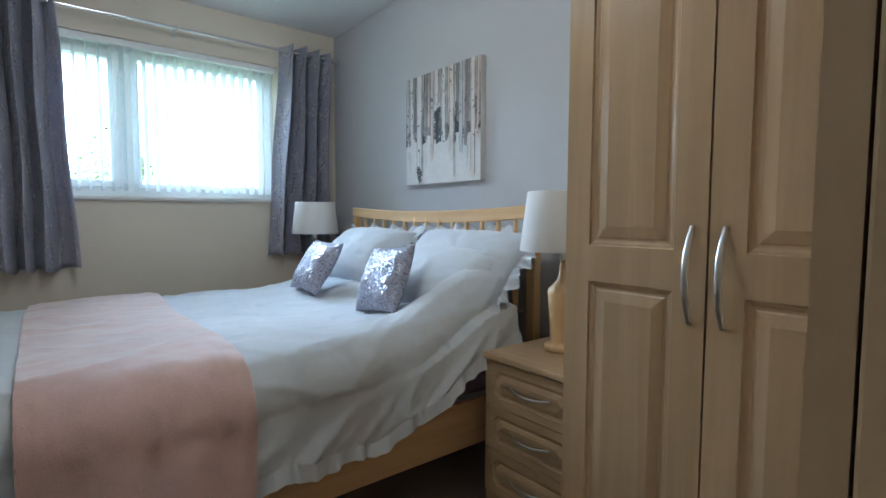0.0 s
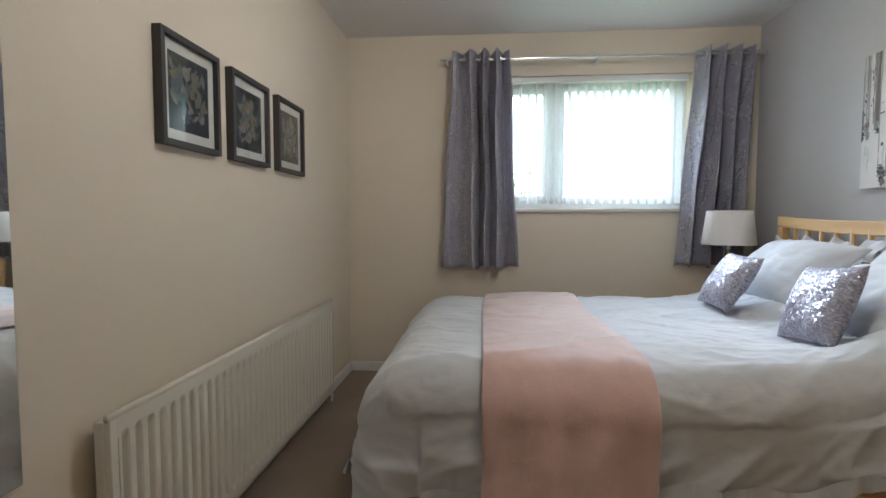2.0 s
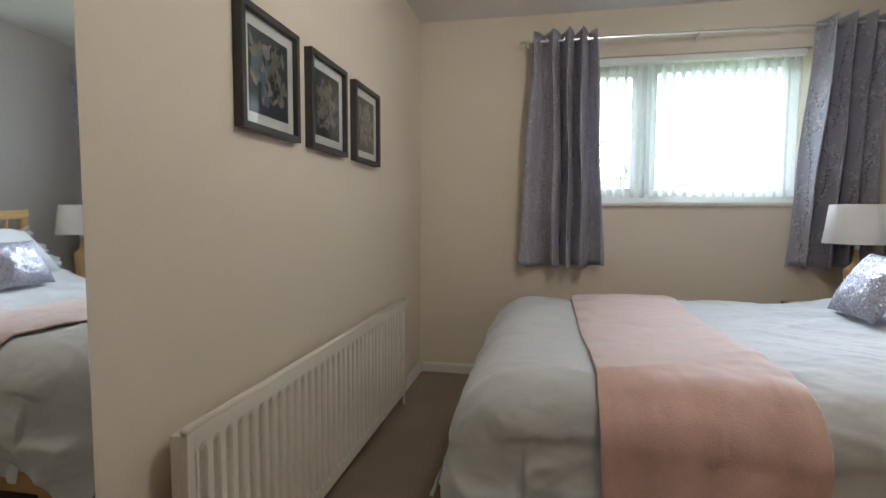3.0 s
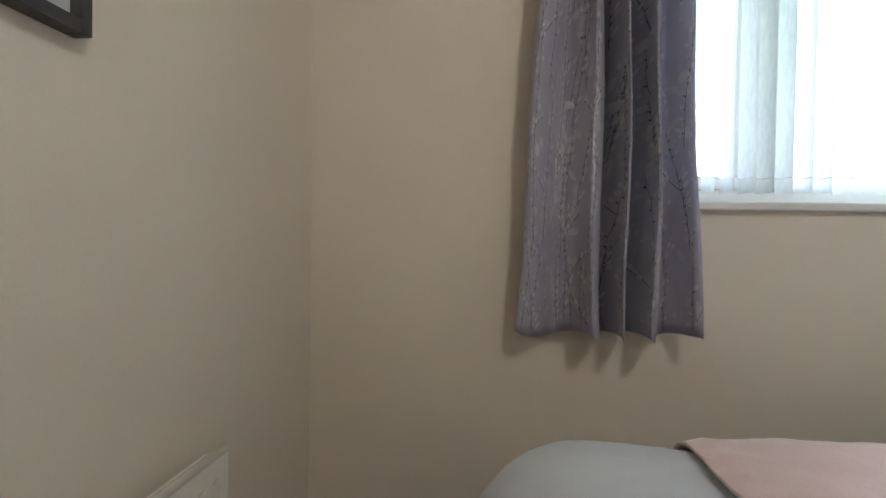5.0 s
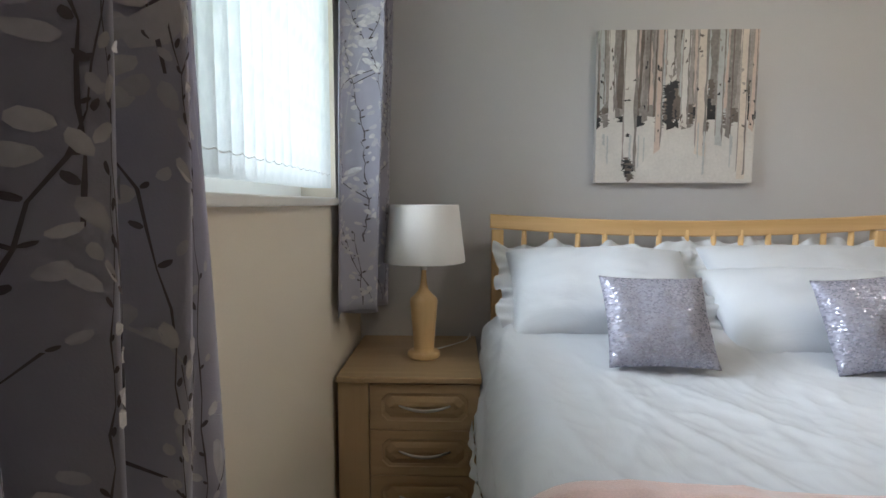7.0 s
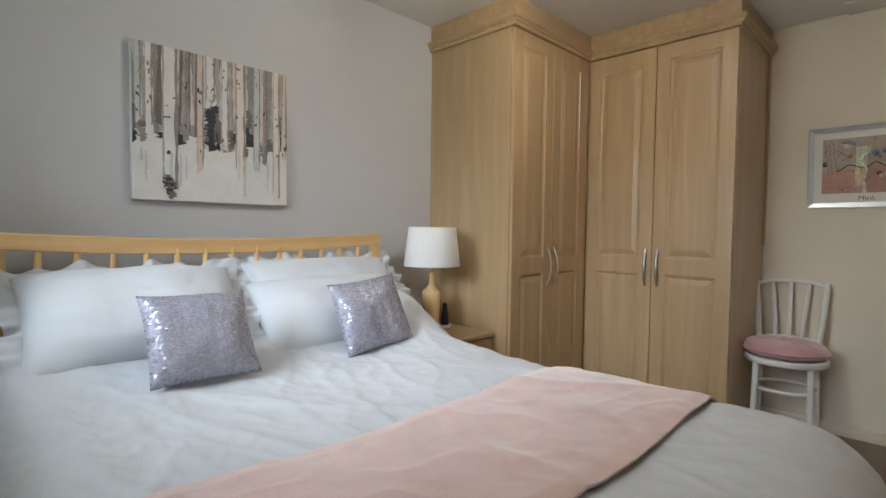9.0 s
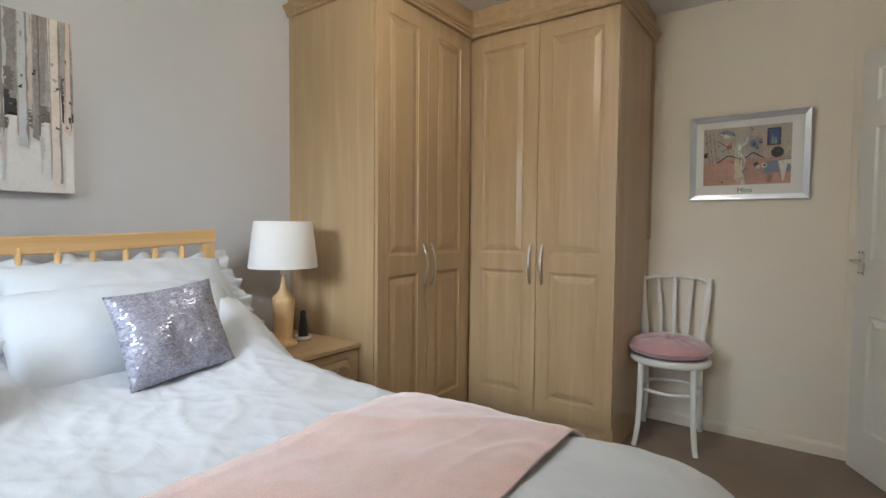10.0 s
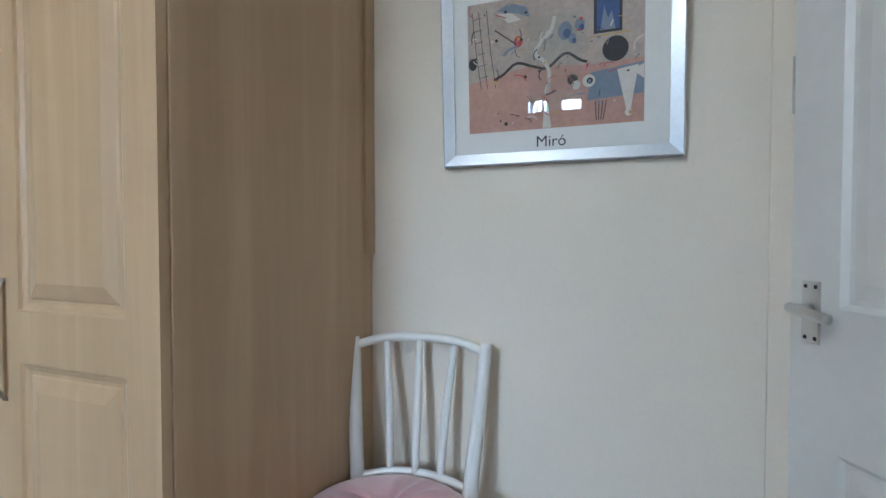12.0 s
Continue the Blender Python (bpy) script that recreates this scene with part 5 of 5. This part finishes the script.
def chair():
    m = Matrix.Translation((1.142, 0.145, 0)) @ Matrix.Rotation(radians(6), 4, "Z")
    c = empty("bentwood_chair", m, "white-painted bentwood chair with a round seat against the cream wall", "chair")
    r, zs = 0.192, 0.455
    ring = [(r * math.cos(a), r * math.sin(a), zs) for a in [2 * math.pi * k / 40 for k in range(41)]]
    bm = bmesh.new()
    vs = []
    for x, y, z in ring[:-1]:
        d = Vector((x, y, 0)).normalized()
        vs.append([bm.verts.new(Vector((x, y, 0)) + d * o + Vector((0, 0, h))) for o, h in ((-0.018, 0.436), (0.006, 0.434), (0.012, 0.442), (0.012, 0.462), (0.006, 0.47), (-0.018, 0.468))])
    for k in range(40):
        a, b = vs[k], vs[(k + 1) % 40]
        for j in range(6):
            bm.faces.new((a[j], b[j], b[(j + 1) % 6], a[(j + 1) % 6]))
    part("seat_rim", bm, GLOSSW, c, smooth=True)
    part("seat", lathe([(0.176, 0.452), (0.178, 0.456), (0.176, 0.460), (0.001, 0.458)], 40), GLOSSW, c)
    for s in (-1, 1):
        part("front_leg", tube(arc([(s * 0.125, 0.135, 0.45), (s * 0.128, 0.14, 0.3), (s * 0.132, 0.148, 0.14), (s * 0.142, 0.172, 0.03), (s * 0.148, 0.186, 0.0)]), [0.0165 - 0.004 * k / 32 for k in range(33)], 12), GLOSSW, c, smooth=True)
        part("back_post", tube(arc([(s * 0.150, -0.205, 0.0), (s * 0.145, -0.185, 0.12), (s * 0.140, -0.160, 0.30), (s * 0.142, -0.152, 0.46), (s * 0.155, -0.168, 0.62), (s * 0.170, -0.195, 0.80), (s * 0.176, -0.205, 0.875)]), [0.0145 + 0.004 * math.sin(math.pi * k / 48) for k in range(49)], 12), GLOSSW, c, smooth=True)
    part("top_rail", tube(arc([(-0.173, -0.203, 0.852), (-0.10, -0.222, 0.872), (0, -0.228, 0.878), (0.10, -0.222, 0.872), (0.173, -0.203, 0.852)]), 0.0115, 12), GLOSSW, c, smooth=True)
    part("lower_back_rail", tube(arc([(-0.143, -0.158, 0.53), (-0.07, -0.176, 0.542), (0, -0.182, 0.545), (0.07, -0.176, 0.542), (0.143, -0.158, 0.53)]), 0.0105, 12), GLOSSW, c, smooth=True)
    for s in (-1, 0, 1):
        part("spindle", tube(arc([(s * 0.066, -0.178, 0.54), (s * 0.074, -0.196, 0.68), (s * 0.092, -0.224, 0.872)]), [0.0085 + 0.0025 * math.sin(math.pi * k / 16) for k in range(17)], 10), GLOSSW, c, smooth=True)
    hoop = [(0.147 * math.cos(a), 0.15 * math.sin(a) - 0.005, 0.285) for a in [2 * math.pi * k / 36 for k in range(37)]]
    part("stretcher_hoop", tube(hoop, 0.010, 10), GLOSSW, c, smooth=True)
    # round tufted pad resting on the seat
    pad = empty("seat_cushion", m @ Matrix.Translation((0.005, 0.012, 0.471)), "round dusty pink velvet seat cushion with a buttoned middle", "cushion")

    def at(side):
        def f(u, v):
            a, q = 2 * math.pi * u, v
            rr = 0.208 * q
            h = 0.052 * (1 - q ** 4.0) ** 0.5
            tuft = 0.020 * math.exp(-(q * 0.208 / 0.035) ** 2)
            crease = 0.005 * math.sin(a * 11 + 2 * math.sin(a * 3)) * math.exp(-((q - 0.45) / 0.3) ** 2)
            z = 0.040 + side * (h - tuft - crease) if side > 0 else 0.040 - h * 0.86
            return Vector((rr * math.cos(a), rr * math.sin(a) * 0.97, max(z, 0.0)))
        return f

    bm = grid_surface(at(1), 64, 18)
    grid_surface(at(-1), 64, 18, bm)
    bmesh.ops.remove_doubles(bm, verts=bm.verts, dist=0.0006)
    part("cover", bm, PINKV, pad, smooth=True)
    part("piping", tube([(0.2085 * math.cos(a), 0.202 * math.sin(a), 0.040) for a in [2 * math.pi * k / 60 for k in range(61)]], 0.004, 8), PINKV, pad, smooth=True)
    part("button", lathe([(0.010, 0.061), (0.009, 0.066), (0.004, 0.069)], 14), PINKV, pad, smooth=True)
    part("tie", tube(arc([(0.15, -0.13, 0.02), (0.175, -0.15, 0.0), (0.18, -0.165, -0.03), (0.165, -0.17, -0.02)]), 0.003, 6), GLOSSW, pad)


chair()

EX, EY = 0.366, -0.052
HX, HY = 0.022, 0.612
DW = math.hypot(HX - EX, HY - EY)
leaf = empty("door_1", Matrix.Translation((EX, EY, 0.006)) @ Matrix.Rotation(math.atan2(HY - EY, HX - EX), 4, "Z"), "white six-panel door standing ajar beside the cream wall", "door", kind="structure")
DP = [(0.004, 0.003), (0.010, 0.009), (0.018, 0.010), (0.045, 0.004)]
cols = [(0.105, DW / 2 - 0.045), (DW / 2 + 0.045, DW - 0.105)]
part("leaf", panelled(DW, 1.975, 0.036, cols, [(0.21, 0.75), (1.005, 1.62), (1.74, 1.885)], DP), GLOSSW, leaf)
bm = box(0.030, 0.068, -0.005, 0.0, 0.935, 1.05, 0.0015)
plate = part("handle_plate", bm, CHROME, leaf)
bm = tube([(0.050, -0.004, 1.0), (0.050, -0.036, 1.0)], 0.0085, 14)
part("lever", tube(arc([(0.044, -0.040, 1.001), (0.05, -0.043, 1.001), (0.08, -0.043, 0.997), (0.125, -0.040, 0.991)]), [0.0095] * 25, 12, bm), CHROME, plate, smooth=True)
for zz in (0.945, 1.04):
    for xx in (0.039, 0.061):
        part("screw", moved(lathe([(0.004, 0), (0.0038, 0.001), (0.001, 0.0014)], 10), Matrix.Translation((xx, -0.005, zz)) @ Matrix.Rotation(radians(90), 4, "X")), DARK, plate)
part("latch_plate", box(-0.002, 0.0, 0.004, 0.028, 1.375, 1.475, 0.0006), CHROME, leaf)
part("bolt", tube([(-0.005, 0.004, 1.37), (-0.005, 0.004, 1.48)], 0.004, 8), CHROME, leaf)

bm = box(-0.12, 0.002, DY0 - 0.0, DY0 + 0.02, 0, DH, 0.002)
box(-0.12, 0.002, DY1 - 0.02, DY1, 0, DH, 0.002, bm)
box(-0.12, 0.002, DY0 + 0.02, DY1 - 0.02, DH - 0.02, DH, 0.002, bm)
structure("door_lining", bm, GLOSSW, "white painted door lining", "door frame")
bm = box(0.002, 0.016, DY1 - 0.012, DY1 + 0.05, 0, DH + 0.05, 0.004)
box(0.002, 0.016, DY0 + 0.0, DY1 - 0.012, DH - 0.01, DH + 0.05, 0.004, bm)
structure("architrave", bm, GLOSSW, "white painted door surround", "trim")
structure("trim_back_wall", box(0.335, 0.392, Y0, Y0 + 0.009, 0.07, 2.05, 0.002), CREAM, "flat cream painted edging strip on the wall", "trim")

# ---- ceiling ----
v = empty("ceiling_vent", (0.82, -0.02, H), "white ceiling vent, the shade in its slots painted dark", "vent")
vi2 = Matrix.Translation((-0.82, 0.02, -H))
# Near-black sheet stands in for the shade inside the vent.
part("backing", moved(box(0.70, 0.94, -0.10, 0.06, H - 0.004, H - 0.001), vi2), DARK, v)
bm = box(0.69, 0.95, 0.05, 0.075, H - 0.014, H - 0.001, 0.003)
box(0.69, 0.95, -0.115, -0.09, H - 0.014, H - 0.001, 0.003, bm)
box(0.69, 0.712, -0.09, 0.05, H - 0.014, H - 0.001, 0.003, bm)
box(0.928, 0.95, -0.09, 0.05, H - 0.014, H - 0.001, 0.003, bm)
part("frame", moved(bm, vi2), GLOSSW, v)
for k in range(5):
    yy = -0.075 + 0.028 * k
    part("slat", moved(box(-0.108, 0.108, -0.008, 0.008, -0.001, 0.001, 0.0005), vi2 @ Matrix.Translation((0.82, yy, H - 0.010)) @ Matrix.Rotation(radians(35), 4, "X")), GLOSSW, v)


def chandelier():
    x, y = 1.41, 1.95
    c = empty("ceiling_light", (x, y, H), "small crystal ceiling light, lit, fixed close to the ceiling", "ceiling light")
    part("ceiling_rose", lathe([(0.06, -0.022), (0.065, -0.018), (0.065, -0.001)], 30), CHROME, c)
    part("hoop", tube([(0.13 * math.cos(a), 0.13 * math.sin(a), -0.05) for a in [2 * math.pi * k / 48 for k in range(49)]], 0.006, 8), CHROME, c)
    for k in range(4):
        a = math.pi / 2 * k
        part("arm", tube([(0.05 * math.cos(a), 0.05 * math.sin(a), -0.02), (0.13 * math.cos(a), 0.13 * math.sin(a), -0.05)], 0.004, 8), CHROME, c)
    bulb, nt, b = make("warm_lit_bulb")
    b.inputs["Emission Color"].default_value = (1.0, 0.88, 0.74, 1)
    b.inputs["Emission Strength"].default_value = 100.0
    for k in range(4):
        a = math.pi / 2 * k + 0.78
        part("bulb", lathe([(0.006, -0.12), (0.016, -0.105), (0.019, -0.085), (0.012, -0.06), (0.009, -0.045)], 14, at=(0.075 * math.cos(a), 0.075 * math.sin(a), 0)), bulb, c, smooth=True)
    cr, nt, b = make("cut_crystal")
    b.inputs["Base Color"].default_value = (0.95, 0.93, 0.9, 1)
    b.inputs["Roughness"].default_value, b.inputs["Transmission Weight"].default_value, b.inputs["IOR"].default_value = 0.02, 1.0, 1.5
    me = mesh_of(lathe([(0.001, -0.034), (0.009, -0.018), (0.006, -0.006), (0.001, 0)], 6), "crystal_drop")
    me.materials.append(cr)
    for rr, n, zz in ((0.13, 22, -0.058), (0.095, 16, -0.085), (0.05, 9, -0.11)):
        for k in range(n):
            a = 2 * math.pi * k / n
            for step in (0, 1):
                o = new("crystal_drop", me)
                o.parent = c
                o.visible_shadow = False
                o.matrix_local = Matrix.Translation((rr * math.cos(a), rr * math.sin(a), zz - step * 0.037))


chandelier()

# ---- outside ----
GRASS = surface("lawn", (0.06, 0.10, 0.03), 0.9, big=0.2, fine=12, vary=0.3, bump=0.4)
TILE = surface("grey_roof_tiles", (0.3, 0.28, 0.27), 0.85, big=0.5, fine=6, vary=0.2, bump=0.3)
BRICKW = surface("pale_render", (0.6, 0.57, 0.53), 0.85, big=0.4, fine=10, vary=0.1, bump=0.2)
BARKM = surface("tree_bark", (0.11, 0.085, 0.06), 0.9, big=2, fine=20, vary=0.25, bump=0.6)
structure("ground", box(-400, 400, 4.35, 600, -3.0, -2.7), GRASS, "mown lawn and gardens reaching to the horizon", "ground")


def foliage(name, color):
    m, nt, b = make(name)
    g = nt.nodes.new("ShaderNodeNewGeometry")
    col = ramp(nt, g.outputs["Random Per Island"], [(0.0, shade(color, 0.55)), (0.5, color), (1.0, shade(color, 1.6))])
    nt.links.new(col, b.inputs["Base Color"])
    b.inputs["Roughness"].default_value = 0.6
    return m


LEAFM = [foliage("green_leaves", (0.08, 0.13, 0.035)), foliage("lime_leaves", (0.16, 0.19, 0.03))]


def tree(x, y, top, spread, material, seed, label):
    t = empty("tree", (x, y, -2.7), label, "tree")
    rng = random.Random(seed)
    h = top + 2.7
    bm = tube(arc([(0, 0, 0), (0.05, 0.03, h * 0.3), (-0.04, 0.05, h * 0.6), (0, 0, h * 0.9)]), [0.16 - 0.14 * k / 24 for k in range(25)], 9)
    tips = []
    for k in range(9):
        a, z = rng.uniform(0, 6.28), h * rng.uniform(0.35, 0.7)
        e = Vector((spread * 0.75 * math.cos(a), spread * 0.75 * math.sin(a), z + h * rng.uniform(0.08, 0.25)))
        tube(arc([(0, 0, z), tuple(e * 0.5 + Vector((0, 0, z * 0.52))), tuple(e)]), [0.05 - 0.045 * q / 16 for q in range(17)], 6, bm)
        tips.append(e)
    tips += [Vector((rng.uniform(-0.5, 0.5) * spread, rng.uniform(-0.5, 0.5) * spread, h * rng.uniform(0.5, 0.97))) for _ in range(12)]
    part("trunk", bm, BARKM, t)
    verts, faces = [], []
    for k in range(2600):
        c = rng.choice(tips)
        p = c + Vector((rng.gauss(0, 0.3) * spread, rng.gauss(0, 0.3) * spread, rng.gauss(0, 0.085) * h))
        d = Vector((rng.gauss(0, 1), rng.gauss(0, 1), rng.gauss(0, 0.6))).normalized()
        s = d.orthogonal().normalized()
        ln = rng.uniform(0.06, 0.14)
        n = len(verts)
        verts += [tuple(p), tuple(p + d * ln * 0.5 + s * ln * 0.32), tuple(p + d * ln), tuple(p + d * ln * 0.5 - s * ln * 0.32)]
        faces.append((n, n + 1, n + 2, n + 3))
    me = bpy.data.meshes.new("crown")
    me.from_pydata(verts, [], faces)
    me.materials.append(material)
    o = new("crown", me)
    o.parent = t


for k, (x, y, top, spread, mt) in enumerate(((2.2, 15, 2.6, 1.3, 0), (1.9, 11.5, 1.55, 0.8, 1), (4.5, 19, 2.9, 1.2, 0), (-2.5, 20, 3.4, 2.2, 0), (13.0, 19, 4.2, 1.7, 0), (19, 24, 4.6, 2.4, 0), (8.0, 33, 5.0, 2.6, 0))):
    tree(x, y, top, spread, LEAFM[mt], 40 + k, "leafy lime-yellow garden shrub tree" if mt else "leafy green garden tree in full summer leaf")


def house():
    x0, x1, y0, y1, zg, ze, zr = 5.2, 17.0, 24.0, 31.0, -2.7, 2.0, 3.75
    h = empty("house", ((x0 + x1) / 2, y0, zg), "pale two-storey house with a grey tiled gable roof across the gardens", "house")
    i = Matrix.Translation((-(x0 + x1) / 2, -y0, -zg))
    bm = bmesh.new()
    ym = (y0 + y1) / 2
    sec = [(y0, zg), (y1, zg), (y1, ze), (ym, zr), (y0, ze)]
    a, b = [bm.verts.new((x0, y, z)) for y, z in sec], [bm.verts.new((x1, y, z)) for y, z in sec]
    for k in range(5):
        bm.faces.new((a[k], a[(k + 1) % 5], b[(k + 1) % 5], b[k]))
    bm.faces.new(a)
    bm.faces.new(b)
    part("wall", moved(bm, i), BRICKW, h)
    bm = bmesh.new()
    for s, ye in ((-1, y0 - 0.35), (1, y1 + 0.35)):
        p = [(x0 - 0.3, ye, ze - 0.17), (x1 + 0.3, ye, ze - 0.17), (x1 + 0.3, ym, zr + 0.1), (x0 - 0.3, ym, zr + 0.1)]
        lo = [bm.verts.new(q) for q in p]
        hi = [bm.verts.new((q[0], q[1], q[2] + 0.12)) for q in p]
        for k in range(4):
            bm.faces.new((lo[k], lo[(k + 1) % 4], hi[(k + 1) % 4], hi[k]))
        bm.faces.new(lo)
        bm.faces.new(hi)
    roof = part("roof", moved(bm, i), TILE, h, "grey tiled roof")
    course = bmesh.new()
    for k in range(13):
        t = (k + 0.5) / 13
        yy, zz = y0 - 0.35 + (ym - y0 + 0.35) * t, ze - 0.05 + (zr + 0.22 - ze + 0.05) * t
        box(x0 - 0.3, x1 + 0.3, yy - 0.02, yy + 0.1, zz - 0.01, zz + 0.035, bm=course)
    part("tile_course", moved(course, i), TILE, roof)
    part("chimney", moved(box(9.2, 9.9, ym - 0.3, ym + 0.3, zr - 0.2, zr + 0.9, 0.02), i), BRICKW, h)
    for xw in (6.4, 8.2, 11.0, 13.6):
        for zw in (0.2, -2.0):
            w = part("window", moved(box(xw, xw + 1.2, y0 - 0.05, y0 + 0.02, zw, zw + 1.15, 0.01), i), UPVC, h)
            # opaque near-black panes: the darkness of the rooms behind is painted in
            part("pane", moved(box(xw + 0.08, xw + 0.57, y0 - 0.06, y0 - 0.052, zw + 0.08, zw + 1.07), i), DARK, w)
            part("pane", moved(box(xw + 0.63, xw + 1.12, y0 - 0.06, y0 - 0.052, zw + 0.08, zw + 1.07), i), DARK, w)


house()
